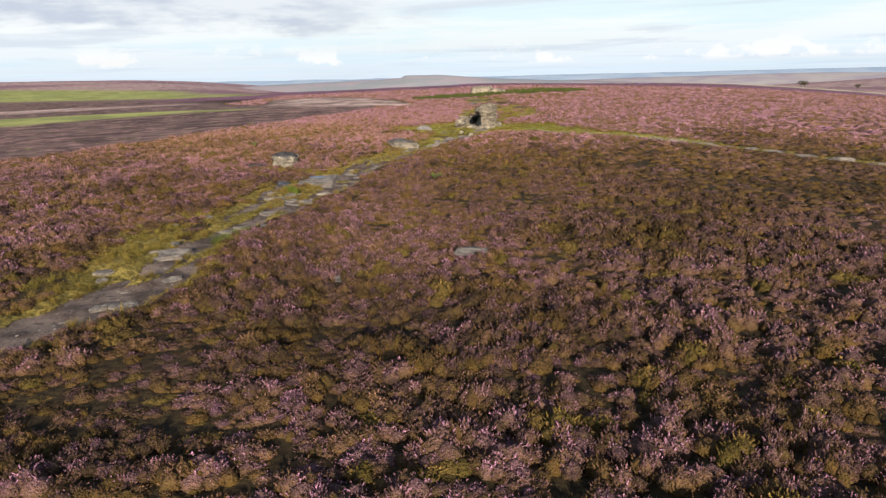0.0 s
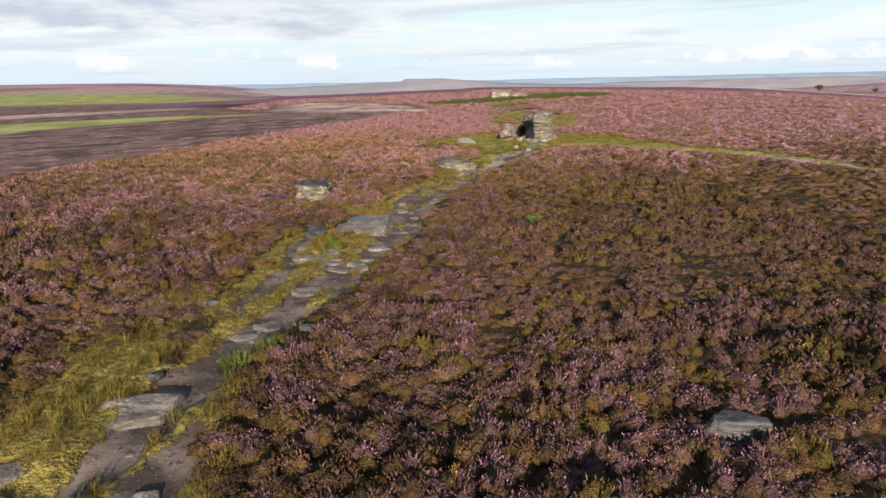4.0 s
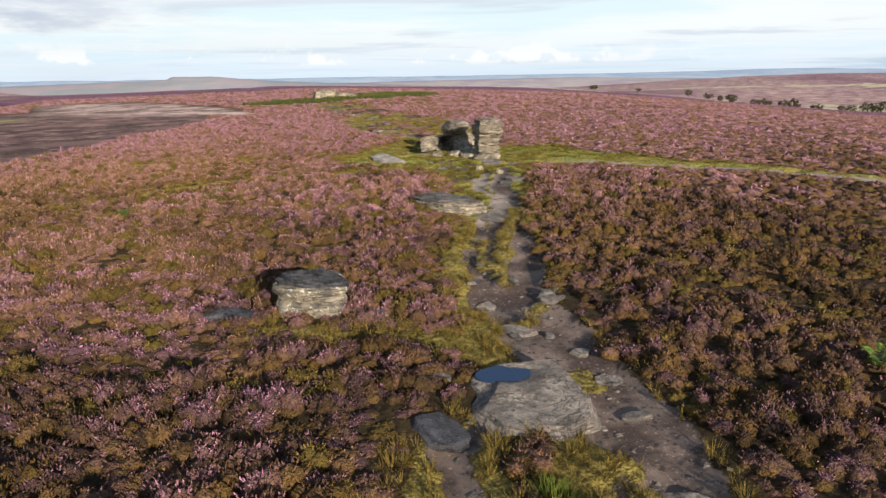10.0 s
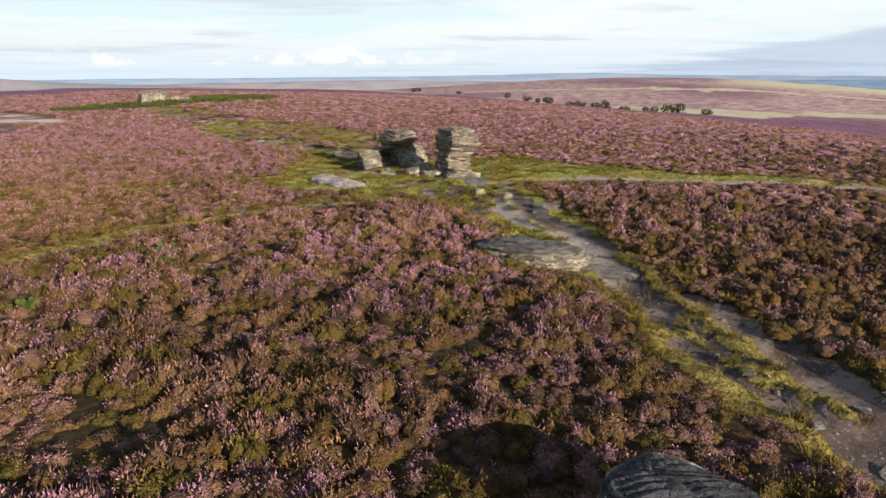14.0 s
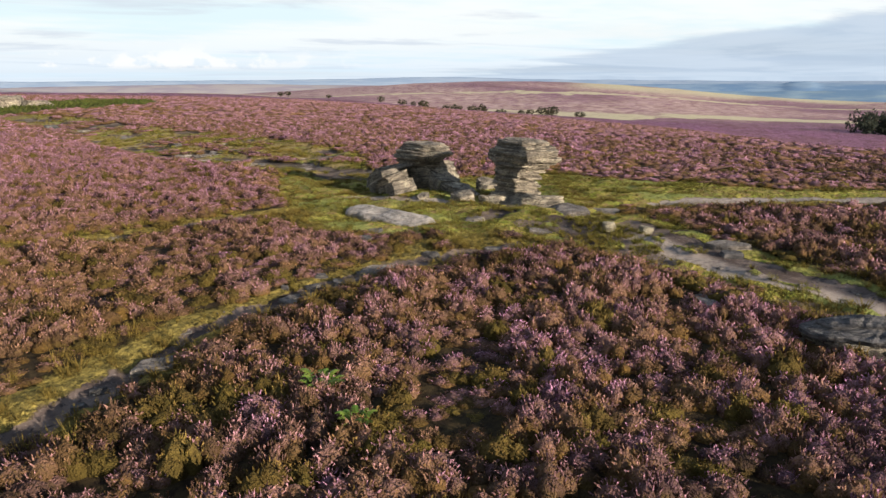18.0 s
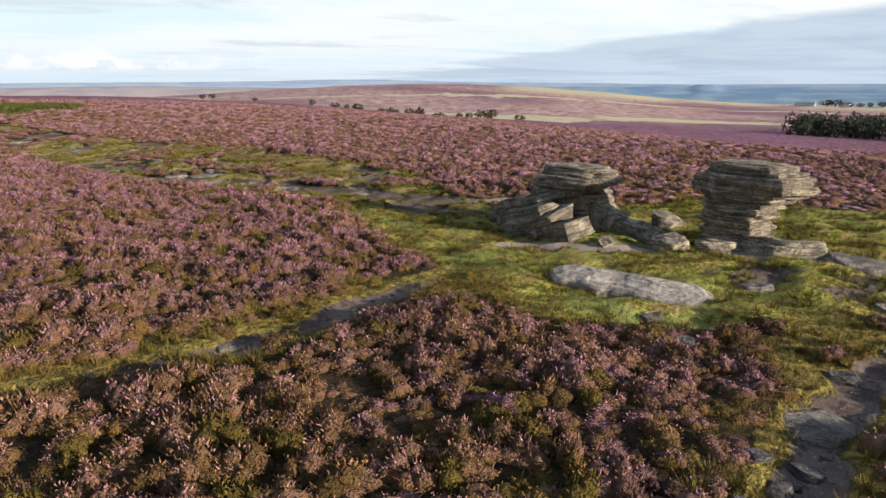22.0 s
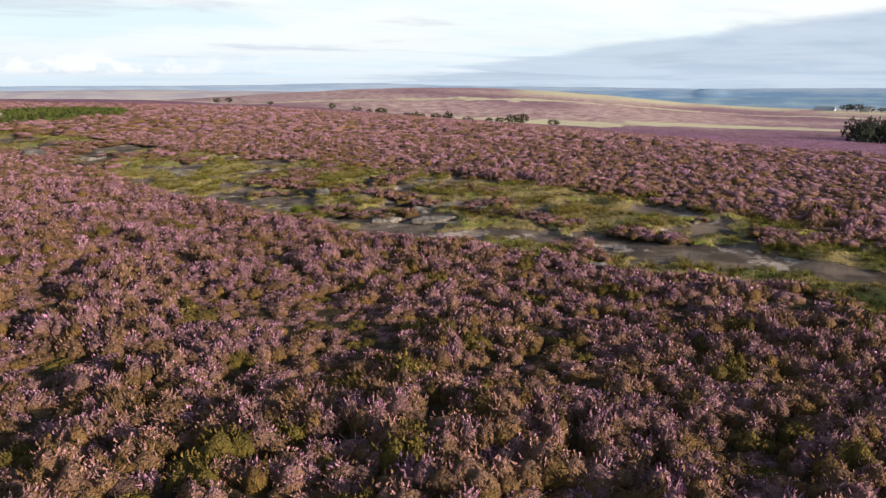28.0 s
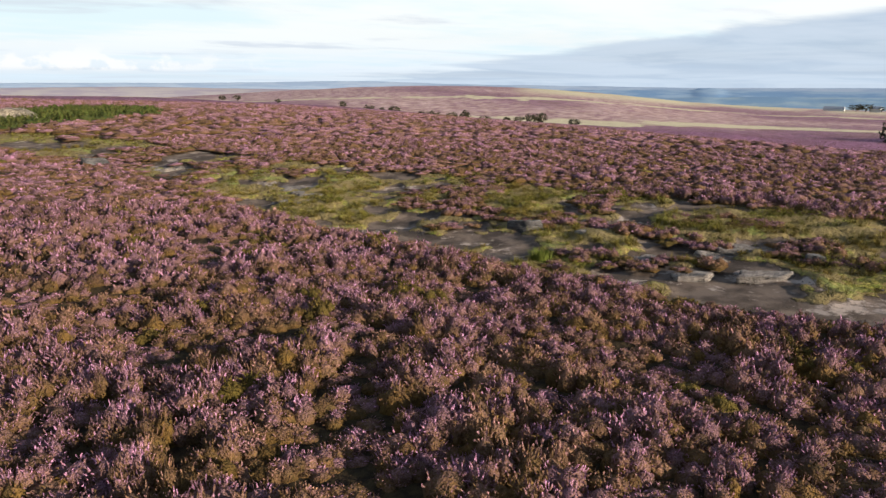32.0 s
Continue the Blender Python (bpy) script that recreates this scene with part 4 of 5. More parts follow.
lich.location.z = -0.45
part("lower_bed", bed_bmesh(LICH_PLAN, [(-0.2, 0.92), (0.0, 0.98), (0.14, 1.02), (0.24, 1.0), (0.29, 0.93)], 3), M_LICHEN, lich, "lower bed spotted with white lichen")
part("middle_bed", bed_bmesh(LICH_PLAN, [(0.26, 0.86), (0.31, 0.90), (0.38, 0.92), (0.42, 0.88)], 6), M_GRIT, lich, "cream middle bed")
part("upper_bed", bed_bmesh(LICH_PLAN, [(0.39, 0.88), (0.44, 0.97), (0.53, 1.04), (0.62, 1.05), (0.67, 1.0)], 4), M_LICHEN, lich, "cream upper bed with pale spots")
for profile, k in (([(0.64, 1.0), (0.69, 1.02), (0.73, 0.98)], 5), ([(0.71, 0.86), (0.75, 0.88), (0.80, 0.83)], 8)):
    part("ribbed_top", bed_bmesh(LICH_PLAN, profile, k, rib=0.08), M_RIBBED, lich, "dark ribbed top of the boulder").rotation_euler = (radians(-2), radians(4), 0)
ROCK_SPOTS.append((-10.85, 48.75, 0.62))

boulder("far_outcrop", 10.5, 182.0, (6.5, 4, 2.4), 15, 61, M_GRIT, "distant flat-topped gritstone outcrop among bracken", beds=0.3, sink=0.1, boxy=0.7)
boulder("far_outcrop", 14.5, 180.0, (5.0, 3, 1.5), -15, 62, M_GRIT, "distant low gritstone outcrop among bracken", beds=0.3, sink=0.1, boxy=0.7)


# the broad rock with a rain pool in its hollow
def pool_rock(x, y, dims, turn, pool, size):
    """pool: the pool's middle in the rock's own axes; size: its half length and half width."""
    bm = rock_bmesh(dims, 51, cuts=22, boxy=0.8, planes=6, rough=0.02, taper=0.26)
    zp = dims[2] * 0.80
    for v in bm.verts:
        q = math.hypot((v.co.x - pool[0]) / size[0], (v.co.y - pool[1]) / size[1]) + 0.2 * noise.noise(v.co * 3)
        if v.co.z > dims[2] * 0.5 and q < 1.7:
            k = max(0.0, min(1.0, (1.7 - q) / 0.8))
            v.co.z += (zp - 0.05 + 0.05 * min(q, 1.7) - v.co.z) * k
    rock = part("broad_rock", bm, M_SLAB, None)
    base = z_at(x, y) - 0.70 * dims[2]
    rock.matrix_world = pose(x, y, base, 3, 0, turn)
    ROCK_SPOTS.append((x, y, 1.45))
    tagged(rock, "broad pale gritstone rock with a hollow on top", "rock")
    wm = bmesh.new()
    ring = []
    for i in range(28):
        a = 2 * math.pi * i / 28
        k = 1.15 + 0.2 * noise.noise(Vector((math.cos(a) * 1.5, math.sin(a) * 1.5, 4)))
        ring.append(wm.verts.new((pool[0] + size[0] * k * math.cos(a), pool[1] + size[1] * k * math.sin(a), zp + 0.012)))
    low = [wm.verts.new((v.co.x, v.co.y, zp - 0.03)) for v in ring]
    wm.faces.new(ring)
    wm.faces.new(low[::-1])
    for i in range(28):
        wm.faces.new((low[i], low[(i + 1) % 28], ring[(i + 1) % 28], ring[i]))
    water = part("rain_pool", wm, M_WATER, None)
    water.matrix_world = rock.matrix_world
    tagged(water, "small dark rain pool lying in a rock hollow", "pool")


pool_rock(-7.55, 42.5, (2.85, 3.7, 0.62), -10, (-0.3, 1.0), (0.55, 0.34))
boulder("wet_rock", -9.6, 42.0, (1.0, 1.3, 0.3), 20, 52, M_WET, "dark wet rock in a hollow beside the path", sink=0.6, boxy=0.8)
boulder("dark_rock", -12.9, 48.95, (1.3, 0.9, 0.3), -15, 53, M_RIBBED, "dark flat rock half hidden in the heather", sink=0.35, boxy=0.8)
boulder("pale_rock", 27.1, 47.1, (2.0, 1.0, 0.35), -30, 54, M_SLAB, "pale flat rock in the heather beside a path", sink=0.3, boxy=0.8)

# ---- stones in and beside the paths: x, y, width, depth, turn ----
FLAT_A = [(-10.6, 25.4, 1.92, 1.3, 26), (-11.7, 23.4, 0.85, 0.62, 32), (-9.1, 22.5, 0.57, 0.49, 26), (-9.9, 20, 0.67, 0.71, 34), (-8.9, 30.5, 0.72, 0.82, 16), (-9.0, 37.5, 1.06, 0.95, 0), (-8.4, 33.6, 0.92, 0.66, 13), (-9.3, 29.8, 0.82, 0.46, 11), (-7.4, 32.9, 0.76, 0.38, 1), (-7.3, 28.9, 0.4, 0.36, 1), (-6.8, 38.9, 1.17, 0.62, -9), (-7.2, 36.7, 0.7, 0.43, -9), (-8.3, 36.2, 0.56, 0.36, -5), (-9.3, 38.4, 0.77, 0.37, 0), (-5.9, 41.5, 0.62, 0.3, -11), (-5.5, 43.1, 0.6, 0.53, -11)]
FLAT_B = [(-7.2, 35.6, 0.43, 0.52, -10), (-6.2, 56.8, 0.56, 0.9, -63), (-2.2, 58.1, 1.93, 1.12, -65), (-6.8, 72.2, 1.4, 1.05, -28), (-9.7, 71.8, 0.9, 0.72, -23), (-14, 70.2, 0.97, 0.66, -13), (-2.4, 60.4, 0.94, 0.89, -59), (-12.9, 71.5, 0.35, 0.27, -29), (-2.4, 71.5, 0.78, 0.72, -57), (-3.6, 63.9, 0.53, 0.79, -78), (2.6, 66.2, 1.28, 0.65, -76), (0.4, 72, 0.81, 0.61, -76), (-6.7, 80.3, 0.62, 0.57, -42), (-10.2, 82.6, 0.59, 0.4, -28), (0.4, 75.1, 0.71, 0.66, -67)]
FLAT_C = [(-12.7, 83.5, 0.57, 0.21, -28), (3.4, 100.1, 0.65, 1.05, -64), (8.4, 94.1, 1.56, 1.19, -82), (8.1, 110.3, 1.48, 1.37, -50), (5.2, 110.3, 1.16, 0.89, -47), (9.5, 131.8, 2.3, 2.65, -31), (6.4, 98.9, 1.15, 0.56, -70), (8.5, 114.7, 1.43, 0.95, -65), (8.9, 109.8, 1.74, 0.88, -76), (5.9, 114.6, 0.93, 0.52, -62), (9.1, 130.6, 1.98, 1.77, -41)]
SMALL_A = [(-10.6, 27, 0.36, 0.28, 24), (-3.3, 21, 0.46, 0.37, 2), (1, 23.9, 1.08, 0.86, -15), (-7.9, 28.3, 0.36, 0.29, 15), (-9.9, 31.5, 0.25, 0.2, 13), (-12, 30.8, 0.25, 0.2, 22), (-10.9, 32.1, 0.32, 0.25, 16), (-7.7, 29.7, 0.4, 0.32, 3), (-9.3, 47.9, 0.52, 0.42, -20), (-5.6, 45.6, 0.27, 0.21, -38), (-6.4, 45.9, 0.29, 0.23, -34), (-6.7, 45.2, 0.23, 0.18, -35), (-6.5, 47.8, 0.34, 0.27, -55), (-4.4, 48.1, 0.41, 0.33, -59), (-4.9, 49.4, 0.32, 0.26, -53), (2, 65.8, 0.59, 0.47, -53)]
SMALL_B = [(-3.6, 76.2, 0.48, 0.39, -30), (-11.8, 63.2, 0.34, 0.28, -28), (-15.2, 70, 0.29, 0.24, -22), (-8.9, 72.3, 0.5, 0.34, 20), (-8.4, 72.7, 0.36, 0.3, -30), (-8.3, 72.1, 0.44, 0.3, 50), (-9.4, 71.9, 0.4, 0.3, 10), (-15.7, 69.4, 0.26, 0.21, -20), (-9.6, 72.6, 0.21, 0.16, -59), (-4.7, 72.3, 0.5, 0.4, -70), (-8.7, 72.2, 0.25, 0.2, -63), (-5, 75.1, 0.48, 0.39, -85), (-14.2, 84, 0.25, 0.2, -19), (7.9, 117.3, 1.2, 0.96, -41), (7, 148.5, 1.5, 1.2, -21), (6.2, 100.4, 0.43, 0.34, -66), (8.4, 107.7, 0.57, 0.46, -55)]


def slab_bmesh(dims, seed):
    """A flat broken slab: an uneven outline of straight edges, a worn rim and a nearly level top; its foot at z = 0."""
    r = random.Random(seed)
    off = Vector((r.uniform(-50, 50), r.uniform(-50, 50), r.uniform(-50, 50)))
    n = r.randint(5, 7)
    turn = r.uniform(0, 6.28)
    corners = []
    for i in range(n):
        a = turn + 2 * math.pi * (i + r.uniform(-0.28, 0.28)) / n
        k = r.uniform(0.92, 1.16)
        corners.append(Vector((math.cos(a) * k * dims[0] * 0.5, math.sin(a) * k * dims[1] * 0.5, 0)))
    edge = []
    for p, q in zip(corners, corners[1:] + corners[:1]):
        for f in (0.06, 0.28, 0.5, 0.72, 0.94):
            at = p.lerp(q, f)
            edge.append(at * (1 + 0.10 * noise.noise(at * 2.3 + off) + 0.05 * noise.noise(at * 7 + off)))
    size = min(dims[0], dims[1])
    dip = Vector((r.gauss(0, 0.04), r.gauss(0, 0.04)))
    bm = bmesh.new()
    rings = []
    for f, h in ((1.04, 0.0), (1.05, 0.55), (1.01, 0.88), (0.965, 1.0), (0.8, 1.02), (0.5, 1.0), (0.2, 0.99)):
        ring = []
        for at in edge:
            p = at * f
            up = dims[2] * h + (p.x * dip.x + p.y * dip.y + 0.05 * size * noise.noise(p * 2.0 + off) + 0.02 * size * noise.noise(p * 8 - off)) * min(1, h * 1.2)
            ring.append(bm.verts.new((p.x, p.y, up)))
        rings.append(ring)
    m = len(edge)
    for k, (a, b) in enumerate(zip(rings, rings[1:])):
        for i in range(m):
            bm.faces.new((a[i], a[(i + 1) % m], b[(i + 1) % m], b[i])).smooth = k > 3
    bm.faces.new(rings[-1])
    bm.faces.new(rings[0][::-1])
    return bm


def lay_slabs(rows, seed):
    for k, (x, y, w, d, turn) in enumerate(rows):
        dims = (w * 1.1, d * 1.05, 0.16 + 0.05 * min(w, d))
        ob = part("flat_stone", slab_bmesh(dims, seed + k), M_SLAB, None)
        rng_k = random.Random(seed + k)
        ob.matrix_world = pose(x, y, z_at(x, y) + (0.045 + 0.03 * min(w, 1.5)) * (0.2 if y > 90 else 0.85) - (0.07 if y > 90 else 0.0) - dims[2], rng_k.uniform(-3, 3), rng_k.uniform(-3, 3), turn)
        ROCK_SPOTS.append((x, y, 0.36 * max(w, d)))
        big = "broad flat gritstone slab bedded in the peaty path" if w > 1.2 else "flat worn gritstone slab set in the peaty path"
        tagged(ob, big, "stone", "flat stones along the paths")


def lay_stones(rows, name, label, group, thick, mat, sink, seed):
    for k, (x, y, w, d, turn) in enumerate(rows):
        rng_k = random.Random(seed + k)
        boulder(name, x, y, (w * 1.15, d * 1.1, max(thick * min(w, d), 0.14)), turn + rng_k.uniform(-12, 12), seed + k, mat, label, "stone", group, sink=sink,
                tilt=(rng_k.uniform(-5, 5), rng_k.uniform(-5, 5)), cuts=5, boxy=0.75, planes=6, rough=0.04)


FLAT_D = [(-11.4, 22.4, 0.4, 0.5, 24), (-9.7, 19.8, 0.5, 0.6, 26), (-10.2, 19.6, 0.45, 0.6, 4), (-9.4, 20.0, 0.4, 0.4, 63), (-8.3, 38.0, 0.5, 0.5, -8), (-8.1, 37.2, 0.85, 0.7, -5), (-8.1, 36.2, 0.95, 0.5, -22), (-7.0, 36.1, 0.6, 0.7, 41), (-7.6, 35.9, 0.5, 0.35, -16),
          (-6.9, 37.2, 0.45, 0.4, -2), (-7.2, 36.6, 0.55, 0.45, -41), (-6.2, 46.2, 0.8, 0.55, -48), (-4.4, 47.8, 0.7, 0.9, -60), (-5.4, 44.5, 0.5, 0.4, 10), (-6.2, 48.2, 0.5, 0.5, -36), (-3.2, 64.3, 0.75, 0.75, -36), (6.2, 108.6, 1.6, 0.9, -40), (4.2, 104.6, 0.9, 0.6, -50), (3.0, 99.8, 1.5, 1.1, -40), (7.3, 129.0, 2.0, 1.6, -40), (9.2, 144.0, 2.2, 1.8, -40), (6.4, 112.3, 1.4, 1.1, -40), (-8.9, 44.0, 0.5, 0.4, 20)]
for rows, seed in ((FLAT_A, 300), (FLAT_B, 330), (FLAT_C, 360), (FLAT_D, 380)):
    lay_slabs(rows, seed)
for rows, seed in ((SMALL_A, 400), (SMALL_B, 430)):
    lay_stones(rows, "stone", "small grey stone lying beside the path", "small stones along the paths", 0.6, M_DARK_SLAB, 0.35, seed)

# ---- heather, grass ----
rng = np.random.default_rng(7)
TRACK = [(0, 8, 0), (-6, 27, 0), (-10.5, 40, 0), (-12.5, 55, 0), (-11.5, 70, 0), (-10, 85, 0), (-7, 100, 0), (-5, 112, 0)]


def scatter(x0, x1, y0, y1, pitch):
    gx, gy = np.meshgrid(np.arange(x0, x1, pitch), np.arange(y0, y1, pitch))
    x = gx.ravel() + rng.uniform(-0.5, 0.5, gx.size) * pitch
    y = gy.ravel() + rng.uniform(-0.5, 0.5, gx.size) * pitch
    return x, y


def bush_template(seed, lobes, sprigs, around, length, width, crown=0.5, rings=2, spiky=0.3):
    """A bush of unit radius and height: a few rounded cushions of packed shoots, uneven in height, set with short sprigs that flower at the tip. Verts, triangles, bloom and tone of each vertex; crown: the bloom on top of the cushions."""
    r = np.random.default_rng(seed)
    verts, faces, bloom, shift = [], [], [], []
    heads = []
    for k in range(lobes):
        q, a = (0.0 if lobes == 1 else math.sqrt((k + 0.4) / lobes) * 0.72), k * 2.39996 + r.uniform(-0.4, 0.4)
        size = (1.0 if lobes == 1 else 1.15 / math.sqrt(lobes)) * r.uniform(0.8, 1.2)
        heads.append((q * math.cos(a), q * math.sin(a), size, r.uniform(0.62, 1.0) * (1 - 0.5 * q), r.uniform(0.75, 1.15) if r.uniform() < 0.62 else r.uniform(0.12, 0.45), r.uniform(-0.35, 0.35)))
    for hx, hy, size, top, hb, ht in heads:
        n0 = len(verts)
        for k in range(rings):
            h = k / rings
            for i in range(around):
                a = 2 * math.pi * (i + 0.5 * k) / around + seed
                q = size * math.sqrt(1 - h * h) * r.uniform(0.78, 1.18)
                verts.append((hx + q * math.cos(a), hy + q * math.sin(a), top * (h * r.uniform(0.9, 1.3) if k else -0.1)))
                # cushions darken to bare leaf at the foot, partly in place of shade
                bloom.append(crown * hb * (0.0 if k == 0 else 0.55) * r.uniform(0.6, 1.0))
                shift.append(ht + r.uniform(-0.15, 0.15))
        for k in range(rings - 1):
            for i in range(around):
                j, m = (i + 1) % around, n0 + k * around
                faces += [(m + i, m + j, m + around + i), (m + j, m + around + j, m + around + i)]
        m = n0 + (rings - 1) * around
        faces += [(m + i, m + (i + 1) % around, m + around) for i in range(around)]
        verts.append((hx, hy, top))
        bloom.append(crown * hb)
        shift.append(ht)
    for k in range(sprigs):
        hx, hy, size, top, hb, ht = heads[k % lobes]
        q, a = math.sqrt(r.uniform(0, 1)) * 0.97, r.uniform(0, 2 * math.pi)
        c = math.sqrt(1 - q * q)
        foot = np.array([hx + size * q * math.cos(a), hy + size * q * math.sin(a), top * c * 0.94])
        way = np.array([q * math.cos(a), q * math.sin(a), 0.8]) + r.normal(0, spiky, 3)
        way = way / np.linalg.norm(way)
        turn = r.uniform(0, math.pi)
        side = np.cross(way, [math.cos(turn), math.sin(turn), 0.0])
        side = side / np.linalg.norm(side)
        l, w = r.uniform(*length), r.uniform(*width)
        # sprigs bloom most on top; the browner sides also paint in self-shading
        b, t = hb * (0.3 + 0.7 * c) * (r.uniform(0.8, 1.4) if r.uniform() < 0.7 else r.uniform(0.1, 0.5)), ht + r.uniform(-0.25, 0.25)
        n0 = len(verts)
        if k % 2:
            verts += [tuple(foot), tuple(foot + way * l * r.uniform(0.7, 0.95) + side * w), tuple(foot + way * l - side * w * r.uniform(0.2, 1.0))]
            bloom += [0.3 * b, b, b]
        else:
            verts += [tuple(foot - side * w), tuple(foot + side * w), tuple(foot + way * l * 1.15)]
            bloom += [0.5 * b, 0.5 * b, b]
        shift += [t] * 3
        faces.append((n0, n0 + 1, n0 + 2))
    return np.array(verts), np.array(faces), np.array(bloom), np.array(shift)


def tuft_template(seed, blades):
    r = np.random.default_rng(seed)
    verts, faces, bloom = [], [], []
    for k in range(blades):
        a = r.uniform(0, 2 * math.pi)
        foot = np.array([math.cos(a), math.sin(a), 0]) * r.uniform(0, 0.45)
        bend = r.uniform(0.2, 0.9)
        tip = foot + np.array([math.cos(a) * bend, math.sin(a) * bend, r.uniform(0.55, 1.0)])
        side = np.array([-math.sin(a), math.cos(a), 0]) * r.uniform(0.020, 0.038)
        n0 = len(verts)
        verts += [tuple(foot - side), tuple(foot + side), tuple(tip)]
        bloom += [0.1, 0.1, r.uniform(0.3, 1.0)]
        faces.append((n0, n0 + 1, n0 + 2))
    return np.array(verts), np.array(faces), np.array(bloom), r.uniform(-0.2, 0.2, blades).repeat(3)


def sow(templates, x, y, z, radius, tall, tone, flower, violet=None):
    """Arrays of one mesh with a plant at each place."""
    out = [[], [], [], [], []]
    base = 0
    violet = np.zeros(len(x)) if violet is None else violet
    pick = rng.integers(0, len(templates), len(x))
    turn = rng.uniform(0, 2 * math.pi, len(x))
    for k, (v, f, b, t) in enumerate(templates):
        i = np.nonzero(pick == k)[0]
        if not len(i):
            continue
        c, s = np.cos(turn[i])[:, None], np.sin(turn[i])[:, None]
        px = (v[:, 0] * c - v[:, 1] * s) * radius[i, None] + x[i, None]
        py = (v[:, 0] * s + v[:, 1] * c) * radius[i, None] + y[i, None]
        pz = v[:, 2] * tall[i, None] + z[i, None]
        out[0].append(np.stack([px, py, pz], 2).reshape(-1, 3))
        out[1].append((f[None] + (base + np.arange(len(i)) * len(v))[:, None, None]).reshape(-1, 3))
        base += len(i) * len(v)
        out[2].append(np.clip(tone[i, None] + t[None], 0, 1).ravel())
        out[3].append((b[None] * flower[i, None]).ravel())
        out[4].append(np.repeat(violet[i], len(v)))
    return [np.concatenate(o) for o in out]


def plants(name, sown, mat, label, category):
    verts, faces, tone, bloom, violet = [np.concatenate(p) if i != 1 else None for i, p in enumerate(zip(*sown))]
    base, parts = 0, []
    for s in sown:
        parts.append(s[1] + base)
        base += len(s[0])
    me = bpy.data.meshes.new(name)
    fill_mesh(me, verts, np.concatenate(parts), smooth=True)
    for key, values in (("tone", tone), ("bloom", bloom), ("violet", violet)):
        a = me.attributes.new(key, "FLOAT", "POINT")
        a.data.foreach_set("value", values.astype(np.float32))
    me.materials.append(mat)
    return tagged(new(name, me), label, category, kind="stuff")


ISLANDS = [(8.2, 95, 0.5), (7.9, 99.5, 0.6), (8.2, 103, 0.6), (8.6, 109, 0.4), (9.4, 115.5, 0.8), (9.5, 119.5, 1.0), (9.4, 124.5, 0.7)]


def heath_here(x, y):
    """Where bushes grow: off the paths, the turf and the mire, but for its islands."""
    mg, gg, pg = mire_gap(x, y), grass_gap(x, y), path_gap(x, y)
    island = (value_noise(x * 1.0, y, 3.0, 71, 2) > 0.68) & (mg < 0) & (pg > 0.15)
    row = (outside(x, y, ISLANDS) + 0.7 * (value_noise(x, y, 1.3, 72) - 0.5) < 0) & (value_noise(x, y, 1.6, 73, 2) > 0.42)
    open_heath = (np.minimum(gg, mg + 0.3) > 0.1) & (pg > 0.2)
    stray = (gg > -0.4) & (mg > 0) & (pg > 0.35) & (rng.uniform(0, 1, len(x)) < 0.07)
    clear = np.ones(len(x), dtype=bool)
    for rx, ry, rr in ROCK_SPOTS:
        clear &= np.hypot(x - rx, y - ry) > rr
    return (open_heath | island | stray | row) & clear & (outside(x, y, TAN[0]) > 1) & (outside(x, y, BURNT) > -1)


def pinkness(x, y):
    p = 0.62 * value_noise(x, y, 9, 81, 3) + 0.38 * value_noise(x, y, 1.6, 82, 2)
    p = p + 0.22 * step(66, 95, y) + 0.16 * step(6, 30, x) * step(60, 85, y) + 0.05 * step(-6, -24, x) * step(66, 80, y) - 0.05 * step(-6, -10, x) * step(72, 60, y) + 0.05 * step(40, 22, y) * step(5, -4, x) + 0.05 * step(-5, 3, x) * step(62, 50, y)
    return np.clip((p - 0.34) / 0.34, 0.0, 1.0)


def violet_at(x, y):
    """How far the bells are open and violet: little in the south, most beyond the tor and to the east."""
    v = 0.62 + 0.15 * step(66, 58, y) - 0.12 * step(-2, -5, x) * step(70, 74, y) * step(94, 84, y) + 0.42 * step(80, 108, y) + 0.30 * step(2, 26, x) * step(62, 84, y)
    v = v + 0.35 * step(56, 46, y) - 0.2 * step(-6, -9, x) * step(66, 72, y) * step(84, 78, y) - 0.35 * step(-9, -14, x) * step(50, 58, y) * step(98, 86, y) + 0.15 * step(30, 60, outside(x, y, [(-11, 20, 0), (-11, 100, 0)])) * step(-6, 4, x)
    return np.clip(v + 1.0 * (value_noise(x, y, 5.0, 83, 3) - 0.5) + 0.5 * (value_noise(x, y, 1.1, 84, 2) - 0.5), 0, 1)


